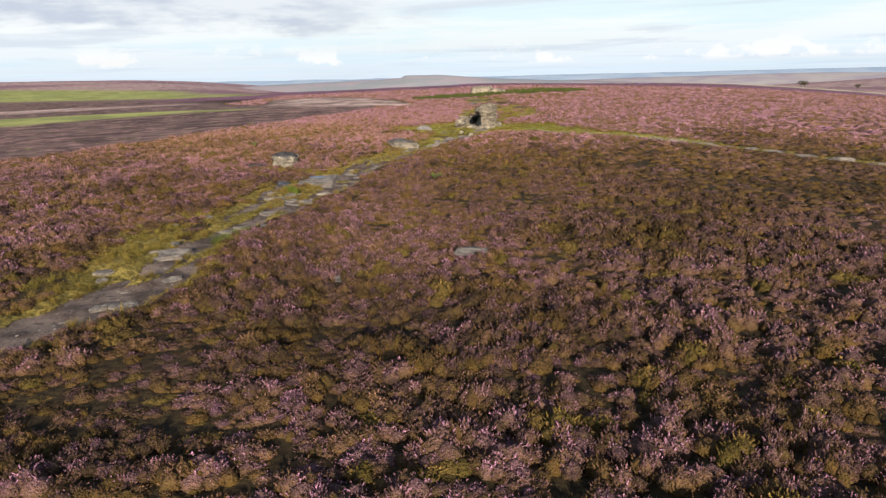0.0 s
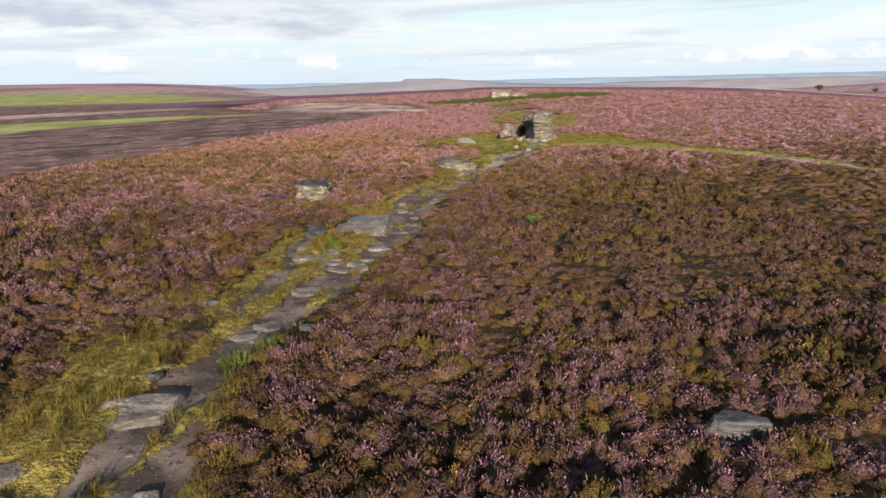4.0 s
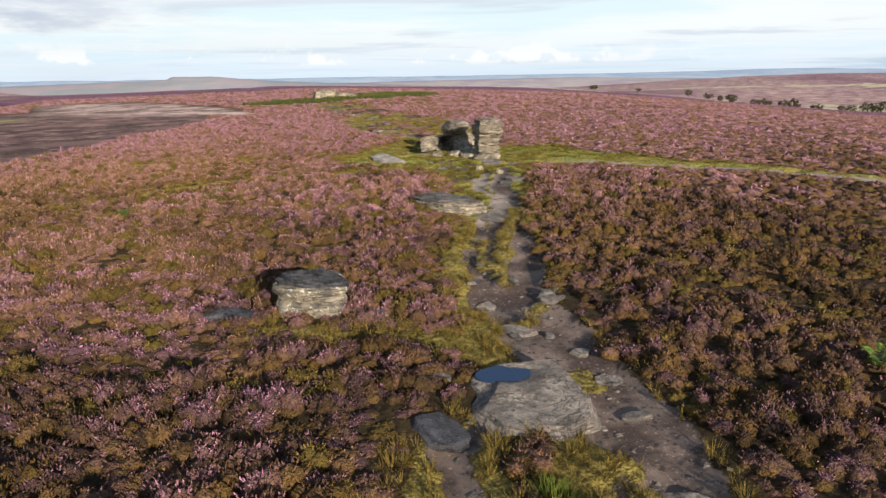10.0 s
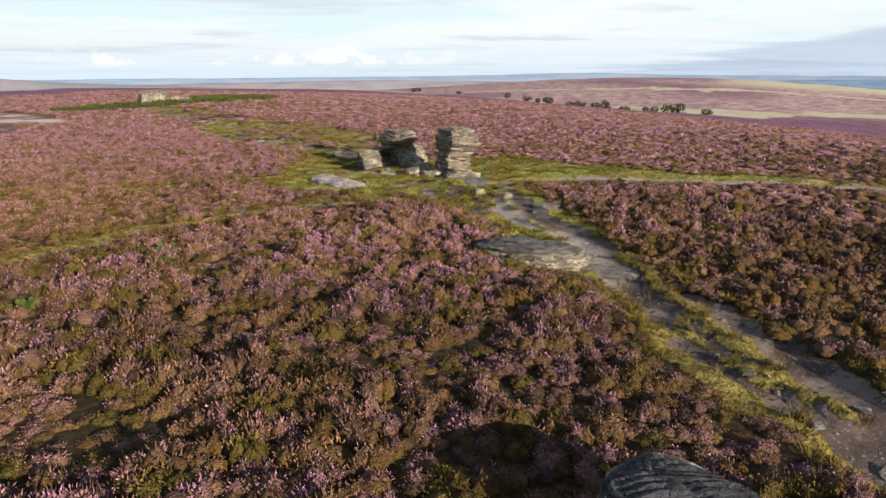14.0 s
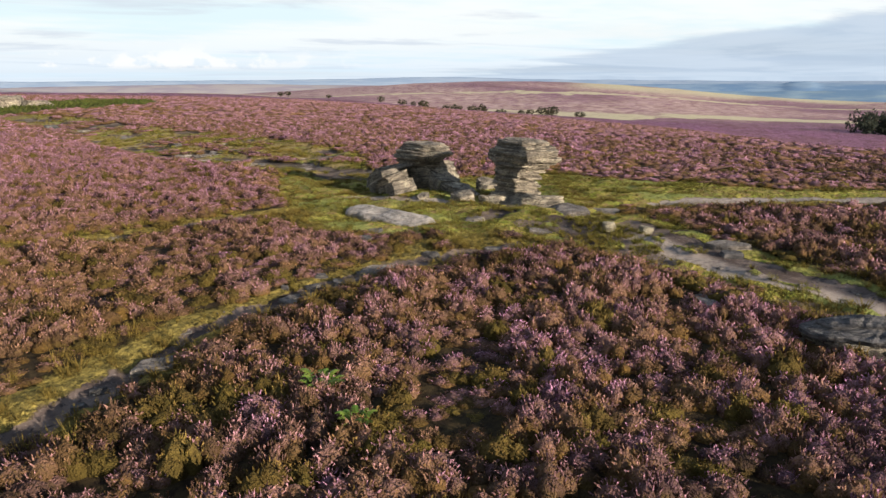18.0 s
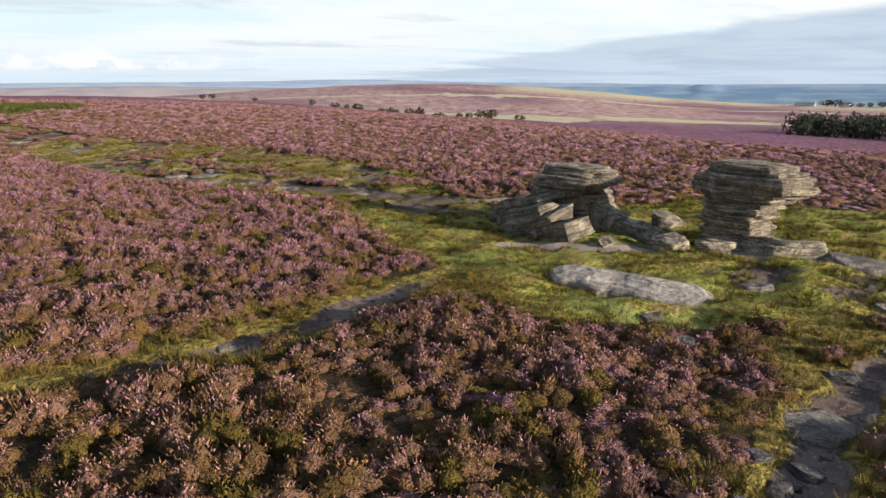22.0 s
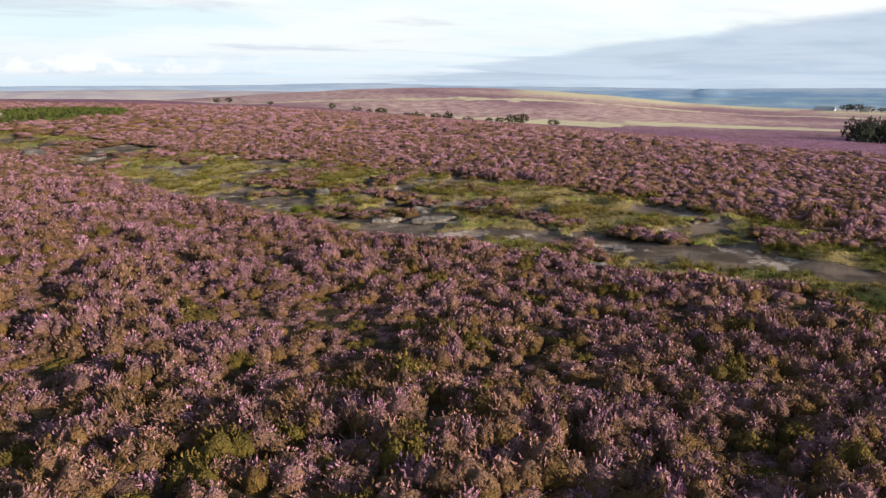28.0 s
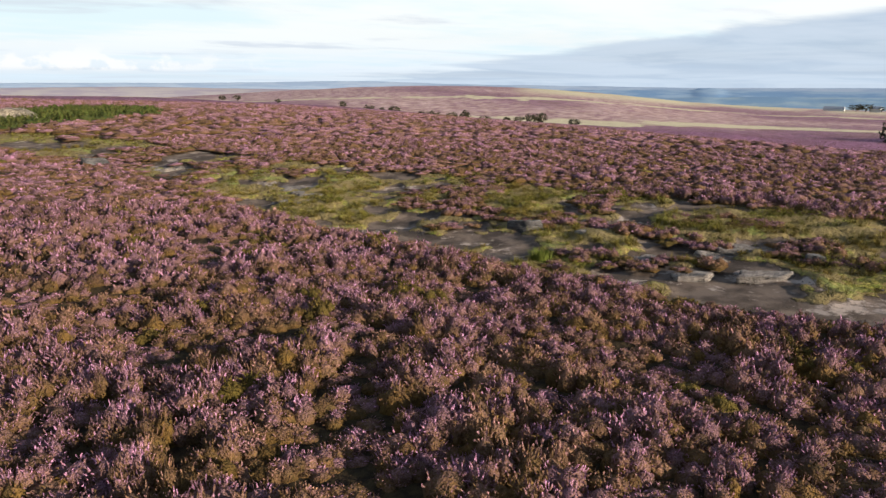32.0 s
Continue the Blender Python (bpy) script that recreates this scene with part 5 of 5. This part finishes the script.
def grow_heather():
    sown, other = [], []
    gap = lambda x, y: outside(x, y, TRACK)
    for lo, hi, pitch, size, sets in (
        (0, 8.5, 0.50, 0.35, [bush_template(s, 4, 132, 5, (0.11, 0.24), (0.030, 0.055), 0.32) for s in range(16)]),
        (8.5, 22, 0.55, 0.385, [bush_template(s, 4, 40, 4, (0.14, 0.29), (0.048, 0.082), 0.36) for s in range(20, 32)]),
        (22, 50, 0.62, 0.43, [bush_template(s, 2, 8, 4, (0.22, 0.40), (0.09, 0.15), 0.48) for s in range(40, 50)]),
        (50, 190, 1.1, 0.74, [bush_template(s, 1, 4, 4, (0.2, 0.36), (0.10, 0.16), 0.5) for s in range(50, 58)]),
    ):
        x, y = scatter(-62, 60 if hi < 110 else 185, 4, 175 if hi < 110 else 290, pitch)
        d = gap(x, y)
        keep = (d >= lo) & (d < hi) & in_sight(x, y)
        x, y = x[keep], y[keep]
        keep = heath_here(x, y)
        x, y = x[keep], y[keep]
        clump = value_noise(x, y, 1.5, 91, 2)
        grown = step(0.2, 0.7, clump)
        radius = size * (1.0 if lo < 20 else 1.08) * rng.uniform(0.72, 1.28, len(x)) * (0.85 + 0.3 * grown)
        edge = np.minimum(np.minimum(grass_gap(x, y), path_gap(x, y)), mire_gap(x, y) + 0.5)
        east = step(-5, 1, x) * step(58, 46, y) * step(24, 36, y)
        tall = (1.12 if lo < 20 else 0.75) * (1 - 0.2 * east) * (0.20 + 0.24 * grown) * (1 - 0.12 * step(40, 30, y)) * (0.55 + 0.45 * step(0.1, 1.3, edge)) * (0.5 + 0.5 * step(0.16, 0.30, clump)) * rng.uniform(0.6, 1.45, len(x)) * (0.75 + 0.5 * value_noise(x, y, 7, 92))
        pink = pinkness(x, y)
        tone = np.clip(pink * 0.75 + rng.uniform(-0.35, 0.6, len(x)), 0, 1)
        flower = np.clip(0.30 + 0.75 * pink + rng.uniform(-0.4, 0.4, len(x)), 0.05, 1.15)
        flower, radius = flower * (1 - 0.38 * np.maximum(east, 0.8 * step(0, 8, x) * step(58, 44, y))), radius * (1 - 0.05 * east)
        flower, tone = flower * (1 - 0.1 * step(52, 38, y) * step(-9, -6, x)), tone * (1 - 0.5 * step(52, 38, y) * (0.35 + 0.65 * step(-9, -6, x)))
        distant = step(15, 60, gap(x, y))
        flower, tone = np.clip(flower + 0.10 * distant, 0, 1.2), np.clip(tone + 0.05 * distant, 0, 1)
        # extra bloom brightens the western heath in place of glare
        flower = np.clip(flower + 0.40 * step(-4, -9, x) * step(92, 80, y) * step(40, 50, y), 0, 1.3)
        olive = rng.uniform(0, 1, len(x)) < (0.07 * step(112, 85, y) * (1 - 0.45 * step(40, 28, y)) + 0.06 * step(-5, -9, x) * step(50, 60, y) * step(84, 76, y) + 0.03) * (1.0 if lo < 20 else 0.35 if lo < 40 else 0.0)
        flower = np.clip(flower * (1 + 0.5 * step(48, 72, y) - 0.30 * step(-6, 0, x) * step(72, 64, y) * step(20, 34, y) - 0.15 * step(2, 20, x) * step(66, 80, y) - 0.1 * step(90, 140, y) + 0.1 * step(54, 64, y)), 0, 1.5)
        flower = flower * (1.0 if lo < 20 else 1.06) * (1 + 0.25 * step(-12, -7, x) * step(54, 60, y) * step(80, 74, y))
        violet = np.clip(violet_at(x, y) + np.where(rng.uniform(0, 1, len(x)) < 0.2, rng.uniform(0.1, 0.6, len(x)), 0), 0, 1)
        # bushes past flowering, tan at the tips, in drifts
        faded = rng.uniform(0, 1, len(x)) < (0.09 + 0.38 * step(0.44, 0.68, value_noise(x, y, 2.4, 86, 2))) * (0.5 + 0.5 * step(44, 60, y)) * (1 - 0.75 * step(9, 22, gap(x, y)))
        violet, tone = np.where(faded, 0.1 * violet, violet), np.where(faded, np.clip(tone, 0.3, 0.75), tone)
        for kind, here in ((sown, ~olive), (other, olive)):
            if here.any():
                kind.append(sow(sets, x[here], y[here], height(x[here], y[here]) - 0.03, radius[here], tall[here], tone[here], flower[here] if kind is sown else rng.uniform(0.5, 1.1, here.sum()), violet[here]))
    plants("bilberry", other, M_BILBERRY, "olive-brown bilberry bushes scattered among the heather", "bilberry")
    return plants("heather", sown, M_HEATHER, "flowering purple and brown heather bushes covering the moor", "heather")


def grow_grass():
    sown = []
    sets = [tuft_template(s, 20) for s in range(60, 68)]
    humps = [tuft_template(s, 44) for s in range(80, 88)]
    for lo, hi, pitch in ((0, 30, 0.24), (30, 105, 0.42)):
        x, y = scatter(-30, 34, 8, 175, pitch)
        d = outside(x, y, TRACK)
        keep = (d >= lo) & (d < hi) & in_sight(x, y) & (path_gap(x, y) > -0.02)
        x, y = x[keep], y[keep]
        gg, mg = grass_gap(x, y), mire_gap(x, y)
        keep = ((gg < 0.5) | ((mg < 0.6) & (soil_at(x, y) < 0.5))) & (value_noise(x, y, 1.2, 95, 2) + rng.uniform(-0.3, 0.3, len(x)) > 0.40)
        for rx, ry, rr in ROCK_SPOTS:
            keep &= np.hypot(x - rx, y - ry) > 0.9 * rr
        x, y, gg, mg = x[keep], y[keep], gg[keep], mg[keep]
        turf = np.min([outside(x, y, line) for line in (LAWN, LAWN_SOUTH, LAWN_NORTH)], axis=0) < -0.3
        tall = np.where(turf, 0.13, 0.18) * rng.uniform(0.7, 1.4, len(x))
        radius = np.where(turf, 0.17, 0.22) * rng.uniform(0.7, 1.3, len(x)) * (1.0 if hi < 50 else 1.4)
        tone = np.clip(value_noise(x, y, 2.2, 96) * 1.6 - 0.25 + rng.uniform(-0.15, 0.15, len(x)), 0, 1)
        tone = np.clip(np.where(turf | (mg < 0), tone * 0.8, tone * 0.7 + 0.35), 0, 1)
        flower = np.clip(rng.uniform(0.2, 1.2, len(x)) * np.where(turf, 0.8, 0.9), 0, 1)
        sown.append(sow(sets, x, y, ground_z(x, y) - 0.03, radius, tall, tone, flower))
        # low hummocks in the turf and at its edge
        hump = (outside(x, y, RIGHT_PATH) > 1.2) & (rng.uniform(0, 1, len(x)) < np.where(turf, 0.8, 0.40) * step(0.25, 0.5, value_noise(x, y, 1.7, 97, 2)))
        x, y, turf, tone = x[hump], y[hump], turf[hump], tone[hump]
        size = rng.uniform(0.13, 0.36, len(x))
        sown.append(sow(humps, x, y, ground_z(x, y) - 0.05, size, size * np.where(turf, 0.75, 1.1), tone, rng.uniform(0.2, 0.9, len(x))))
    return plants("moor_grass", sown, M_GRASS, "yellow-green tufts of moor grass along paths and turf", "grass")


BRACKEN = [(-3, 174, 2.5), (6, 177, 5), (16, 180, 6), (28, 192, 7), (36, 200, 5)]


def grow_bracken():
    x, y = scatter(-10, 50, 165, 212, 0.8)
    keep = outside(x, y, BRACKEN) + 4 * (value_noise(x, y, 5, 98) - 0.5) < 0
    x, y = x[keep], y[keep]
    n = len(x)
    sown = [sow([bush_template(s, 2, 10, 4, (0.35, 0.6), (0.12, 0.2)) for s in range(90, 95)], x, y, height(x, y) - 0.05, rng.uniform(0.5, 0.9, n), rng.uniform(0.5, 0.95, n), rng.uniform(0, 1, n), rng.uniform(0.2, 1, n))]
    return plants("bracken", sown, M_BRACKEN, "green bracken round a distant outcrop", "bracken")


grow_heather()
grow_grass()
grow_bracken()


def fern(x, y, wide, tall, seed):
    """One fern of arching fronds, each with small leaflets."""
    r = np.random.default_rng(seed)
    bm = bmesh.new()
    for k in range(11):
        a = k * 2.399 + r.uniform(-0.3, 0.3)
        c, s = math.cos(a), math.sin(a)
        reach, up = wide * r.uniform(0.35, 0.55), tall * r.uniform(0.7, 1.0)
        for i in range(1, 12):
            f = i / 12
            px, pz = reach * f, up * (1 - (1 - f) ** 2) - 0.25 * up * f**3
            l = 0.30 * wide * (1 - f) * min(1, 4 * f) + 0.01
            for side in (-1, 1):
                base = Vector((c * px, s * px, pz))
                tip = base + Vector((-s * side * l + c * 0.03, c * side * l + s * 0.03, -0.15 * l))
                q = Vector((c, s, 0.2)) * 0.035
                bm.faces.new([bm.verts.new(base - q), bm.verts.new(tip), bm.verts.new(base + q)])
    ob = part("fern", bm, M_FERN, None)
    ob.location = (x, y, float(height(np.array([x]), np.array([y]))[0]) + 0.02)
    return tagged(ob, "bright green fern growing among the heather", "fern", "ferns in the heather")


for k, (x, y, wide, tall) in enumerate(((-0.3, 41.3, 0.8, 0.6), (-13.2, 65.0, 0.6, 0.55), (-12.8, 66.5, 0.8, 0.6), (-16.8, 63.4, 0.6, 0.5))):
    fern(x, y, wide, tall, 500 + k)


def rush_tussock(x, y, wide, tall, seed):
    r = np.random.default_rng(seed)
    bm = bmesh.new()
    for k in range(240):
        a, q = r.uniform(0, 2 * math.pi), wide * 0.5 * math.sqrt(r.uniform(0, 1))
        foot = Vector((q * math.cos(a), q * math.sin(a), 0))
        tip = foot * r.uniform(1.1, 1.7) + Vector((r.normal(0, 0.05), r.normal(0, 0.05), tall * r.uniform(0.6, 1.0)))
        side = Vector((-math.sin(a), math.cos(a), 0)) * 0.018
        bm.faces.new([bm.verts.new(foot - side), bm.verts.new(foot + side), bm.verts.new(tip)])
    ob = part("rush_tussock", bm, M_RUSH, None)
    ob.location = (x, y, z_at(x, y) - 0.02)
    return tagged(ob, "bright green tussock of rushes beside the path", "grass tussock", "rush tussocks by the path")


for k, (x, y, wide, tall) in enumerate(((-8.8, 27.6, 1.3, 0.36), (-8.3, 28.3, 0.9, 0.34), (-8.6, 39.4, 0.6, 0.36), (-8.2, 38.6, 0.6, 0.35), (4.3, 114.6, 0.7, 0.45))):
    rush_tussock(x, y, wide, tall, 600 + k)

# ---- distance: ridges, trees, a wood ----
def ridge(name, radius, profile, depth, mat, label, seed, steps=160, lumps=0.05):
    """A far range of land. profile: rows of bearing and elevation of its crest, in degrees, seen from the middle of the moor."""
    bearings = [p[0] for p in profile]
    rows = []
    for i in range(steps + 1):
        b = bearings[0] + (bearings[-1] - bearings[0]) * i / steps
        e = float(np.interp(b, bearings, [p[1] for p in profile]))
        e += lumps * noise.fractal(Vector((b * 0.35, seed * 3.1, 0)), 0.9, 2.0, 4)
        top = 5.0 + radius * math.tan(radians(e))
        s, c = math.sin(radians(b)), math.cos(radians(b))
        row = []
        for f, drop in ((-1.0, 1.0), (-0.35, 0.42), (0.0, 0.0), (0.5, 0.3), (1.0, 1.0)):
            r = radius + f * depth
            row.append((-10 + s * r, 65 + c * r, top - drop * max(top + 75, 5) if drop == 1.0 else top - drop * 0.25 * depth * 0.1))
        rows.append(row)
    verts = np.array(rows).reshape(-1, 3)
    i = (np.arange(steps)[:, None] * 5 + np.arange(4)).ravel()
    me = bpy.data.meshes.new(name)
    fill_mesh(me, verts, np.stack([i, i + 1, i + 6, i + 5], 1)[:, ::-1], smooth=True)
    me.materials.append(mat)
    return tagged(new(name, me), label, "hill", kind="structure")


ridge("backdrop_far", 4300, [(-60, -0.25), (-36, -0.05), (-20, -0.2), (0, -0.25), (20, -0.2), (36, -0.1), (43, 0.05), (46, 0.08), (52, -0.12), (70, -0.3), (85, -0.22), (110, -0.3)], 300, M_PALE, "distant hills coloured pale for haze", 1)
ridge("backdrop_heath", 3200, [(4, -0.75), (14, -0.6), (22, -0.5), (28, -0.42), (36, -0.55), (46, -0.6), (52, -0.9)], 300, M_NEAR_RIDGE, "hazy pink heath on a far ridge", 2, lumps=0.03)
ridge("backdrop_blue", 3000, [(48, -0.9), (58, -0.55), (66, -0.48), (70.4, -0.45), (70.9, -0.33), (72.2, -0.31), (72.8, -0.45), (80, -0.5), (110, -0.4)], 300, M_BLUE, "distant hills coloured blue for haze, with a small rocky top", 3, lumps=0.03)
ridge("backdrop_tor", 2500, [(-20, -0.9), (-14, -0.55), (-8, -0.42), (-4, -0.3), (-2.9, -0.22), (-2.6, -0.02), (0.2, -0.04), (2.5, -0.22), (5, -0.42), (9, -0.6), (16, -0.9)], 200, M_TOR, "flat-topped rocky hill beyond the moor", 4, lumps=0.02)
ridge("backdrop_vale", 1900, [(52, -1.6), (60, -1.15), (70, -1.0), (80, -0.9), (110, -0.9)], 250, M_VALE, "land beyond the valley, coloured blue for haze", 5, lumps=0.06)


def leaf_ball(seed, clumps, spread, size):
    """An uneven crown of many small leaf clumps, about one metre across and high."""
    r = np.random.default_rng(seed)
    verts, faces = [], []
    for k in range(clumps):
        d = r.normal(0, 1, 3)
        d = d / np.linalg.norm(d) * r.uniform(0.25, 1.0) ** 0.6
        c = np.array([d[0] * spread[0], d[1] * spread[1], 0.5 + d[2] * spread[2]])
        n0 = len(verts)
        pts = r.normal(0, 1, (4, 3))
        pts = pts / np.linalg.norm(pts, axis=1)[:, None] * size * r.uniform(0.6, 1.3)
        verts += [tuple(c + p) for p in pts]
        faces += [(n0, n0 + 1, n0 + 2), (n0, n0 + 2, n0 + 3), (n0, n0 + 3, n0 + 1), (n0 + 1, n0 + 3, n0 + 2)]
    return np.array(verts), np.array(faces)


def leafy(name, verts, faces, parent=None, mat=None):
    me = bpy.data.meshes.new(name)
    fill_mesh(me, verts, faces)
    for key in ("tone", "bloom"):
        a = me.attributes.new(key, "FLOAT", "POINT")
        a.data.foreach_set("value", np.repeat(np.random.default_rng(len(faces)).uniform(0, 1, len(verts) // 4 + 1), 4)[: len(verts)].astype(np.float32))
    me.materials.append(mat or M_LEAF)
    ob = new(name, me)
    ob.parent = parent
    return ob


M_BARK = far_material("bark", (0.05, 0.04, 0.03), (0.08, 0.065, 0.05))


def thorn_tree(x, y, tall, wide, seed):
    tree = thing("thorn_tree", x, y, float(height(np.array([x]), np.array([y]))[0]) - 0.2, "dark windswept thorn tree at the moor's edge", "tree", "thorn trees along the moor's edge")
    bm = bmesh.new()
    bmesh.ops.create_cone(bm, segments=7, radius1=0.22, radius2=0.08, depth=tall * 0.5, matrix=Matrix.Translation((0, 0, tall * 0.25)), cap_ends=True)
    for k in range(4):
        a = 1.57 * k + seed
        m = Matrix.Translation((0, 0, tall * 0.35)) @ Euler((0.7 * math.cos(a), 0.7 * math.sin(a), 0)).to_matrix().to_4x4() @ Matrix.Translation((0, 0, tall * 0.18))
        bmesh.ops.create_cone(bm, segments=5, radius1=0.09, radius2=0.03, depth=tall * 0.36, matrix=m)
    part("trunk", bm, M_BARK, tree)
    v, f = leaf_ball(seed, 150, (0.5, 0.5, 0.36), 0.09)
    leafy("crown", v * np.array([wide, wide, tall * 0.85]) + np.array([0, 0, tall * 0.2]), f, tree)
    return tree


TREES = [(245, 345, 3.0, 4), (240, 330, 2.8, 4), (243, 318, 3.2, 5), (249, 297, 3.0, 5), (258, 280, 3.2, 5), (257, 262, 2.8, 4), (208, 411, 4.6, 6), (248, 376, 3.4, 6), (243, 352, 3.2, 7), (246, 338, 3.8, 8), (238, 322, 3.2, 6), (244, 312, 3.6, 9), (247, 303, 3.8, 7), (242, 292, 4.4, 7),
         (252, 288, 3.2, 8), (255, 272, 3.6, 6), (262, 270, 4.4, 9), (268, 268, 4.6, 8), (262, 248, 3.4, 7), (240, 470, 3.0, 6), (258, 441, 2.6, 5)]
for k, (x, y, tall, wide) in enumerate(TREES):
    thorn_tree(x, y, tall * (1.6 if x > 238 else 0.9), wide * 0.8, 100 + k)


def wood():
    """A dense dark stand of trees, their crowns uneven."""
    r = np.random.default_rng(5)
    V, Fs, base = [], [], 0
    for k in range(190):
        x, y = 268 + r.uniform(-12, 60), 116 + r.uniform(-60, 16)
        tall, wide = r.uniform(6.5, 9.5), r.uniform(4.5, 7)
        z0 = float(height(np.array([x]), np.array([y]))[0])
        v, f = leaf_ball(700 + k, 110, (0.5, 0.5, 0.52), 0.085)
        V.append(v * np.array([wide, wide, tall]) + np.array([x, y, z0]))
        Fs.append(f + base)
        base += len(v)
    ob = leafy("tree_wood", np.concatenate(V), np.concatenate(Fs), mat=M_WOOD)
    return tagged(ob, "dark dense wood beyond the brow of the moor", "wood", kind="stuff")


wood()


# ---- the farm beyond the hill's shoulder ----
M_LIME = far_material("whitewash", (0.66, 0.64, 0.60), (0.74, 0.72, 0.68))
M_SLATE = far_material("roof_slate", (0.36, 0.37, 0.38), (0.46, 0.47, 0.47))


def farmhouse(x, y, long, deep, tall, turn):
    house = thing("farmhouse", x, y, float(height(np.array([x]), np.array([y]))[0]) - 0.3, "distant white farmhouse with a grey roof", "house", "farm buildings")
    house.rotation_euler.z = radians(turn)
    bm = bmesh.new()
    bmesh.ops.create_cube(bm, size=1.0, matrix=Matrix.Translation((0, 0, tall / 2)) @ Matrix.Diagonal((long, deep, tall, 1)))
    part("wall", bm, M_LIME, house)
    bm = bmesh.new()
    l, d = long / 2 + 0.3, deep / 2 + 0.3
    rows = [[bm.verts.new((s * l, q * d, tall + 0.005 + z)) for q, z in ((-1, 0), (0, deep * 0.4), (1, 0))] for s in (-1, 1)]
    for a, b in ((0, 1), (1, 2), (2, 0)):
        bm.faces.new((rows[0][a], rows[0][b], rows[1][b], rows[1][a]))
    bm.faces.new(rows[0][::-1])
    bm.faces.new(rows[1])
    bmesh.ops.recalc_face_normals(bm, faces=bm.faces[:])
    part("roof", bm, M_SLATE, house)
    return house


def broad_tree(x, y, tall, wide, seed, name="broad_tree", label="dark round tree beside a distant farm"):
    tree = thing(name, x, y, float(height(np.array([x]), np.array([y]))[0]) - 0.2, label, "tree", "trees round the farm")
    bm = bmesh.new()
    bmesh.ops.create_cone(bm, segments=7, radius1=0.35, radius2=0.15, depth=tall * 0.5, matrix=Matrix.Translation((0, 0, tall * 0.25)), cap_ends=True)
    for k in range(4):
        a = 1.57 * k + seed
        m = Matrix.Translation((0, 0, tall * 0.3)) @ Euler((0.7 * math.cos(a), 0.7 * math.sin(a), 0)).to_matrix().to_4x4() @ Matrix.Translation((0, 0, tall * 0.18))
        bmesh.ops.create_cone(bm, segments=5, radius1=0.14, radius2=0.04, depth=tall * 0.36, matrix=m)
    part("trunk", bm, M_BARK, tree)
    v, f = leaf_ball(seed, 170, (0.5, 0.5, 0.42), 0.085)
    leafy("crown", v * np.array([wide, wide, tall * 0.9]) + np.array([0, 0, tall * 0.12]), f, tree)
    return tree


for k, (x, y, tall, wide) in enumerate(((765, 212, 7.5, 15), (766, 204, 8.0, 15), (772, 192, 5.5, 7), (774, 184, 5.0, 8), (776, 176, 6.0, 7), (777, 166, 7.0, 9), (778, 158, 8.0, 11))):
    broad_tree(x, y, tall, wide, 900 + k)
farmhouse(774, 197, 9, 6, 3.2, 80)
farmhouse(771, 232, 18, 6, 2.0, 80)

# ---- loose stones on the paths ----
def grow_gravel():
    r = np.random.default_rng(11)
    box = np.array([(-1, -1, 0), (1, -1, 0), (1, 1, 0), (-1, 1, 0), (-0.8, -0.7, 1), (0.7, -0.8, 1), (0.8, 0.7, 1), (-0.7, 0.8, 1)], float)
    quads = np.array([(0, 1, 5, 4), (1, 2, 6, 5), (2, 3, 7, 6), (3, 0, 4, 7), (4, 5, 6, 7)])
    V, Q, spots, base = [], [], [], 0
    for line, many in ((MAIN_PATH, 480), (SECOND_STRAND, 120), (LEFT_STRAND, 60), (RIGHT_PATH, 100), (SIDE_PATH, 50), (MIRE_PATH, 180), (LAWN_SOUTH, 40)):
        for _ in range(many):
            k = r.integers(0, len(line) - 1)
            (ax, ay, ar), (bx, by, br) = line[k], line[k + 1]
            f, side = r.uniform(), r.uniform(-1.15, 1.15) * max(ar, 0.3)
            dx, dy = bx - ax, by - ay
            l = math.hypot(dx, dy)
            x, y = ax + dx * f - dy / l * side, ay + dy * f + dx / l * side
            s = min(0.018 * (1 / max(r.uniform(), 0.02)) ** 0.5, 0.09)
            size = np.array([s * r.uniform(0.7, 1.5), s * r.uniform(0.6, 1.1), s * r.uniform(0.5, 0.9)])
            v = (box + r.normal(0, 0.16, box.shape)) * size
            a = r.uniform(0, 6.28)
            c, d = math.cos(a), math.sin(a)
            V.append(np.stack([v[:, 0] * c - v[:, 1] * d + x, v[:, 0] * d + v[:, 1] * c + y, v[:, 2] - 0.55 * size[2]], 1))
            spots.append((x, y))
            Q.append(quads + base)
            base += 8
    verts = np.concatenate(V)
    x, y = np.array(spots).T
    verts[:, 2] += np.repeat(ground_z(x, y), 8)
    me = bpy.data.meshes.new("gravel")
    fill_mesh(me, verts, np.concatenate(Q))
    me.materials.append(M_SLAB)
    return tagged(new("gravel", me), "loose grey stones scattered along the peat paths", "gravel", kind="stuff")


grow_gravel()
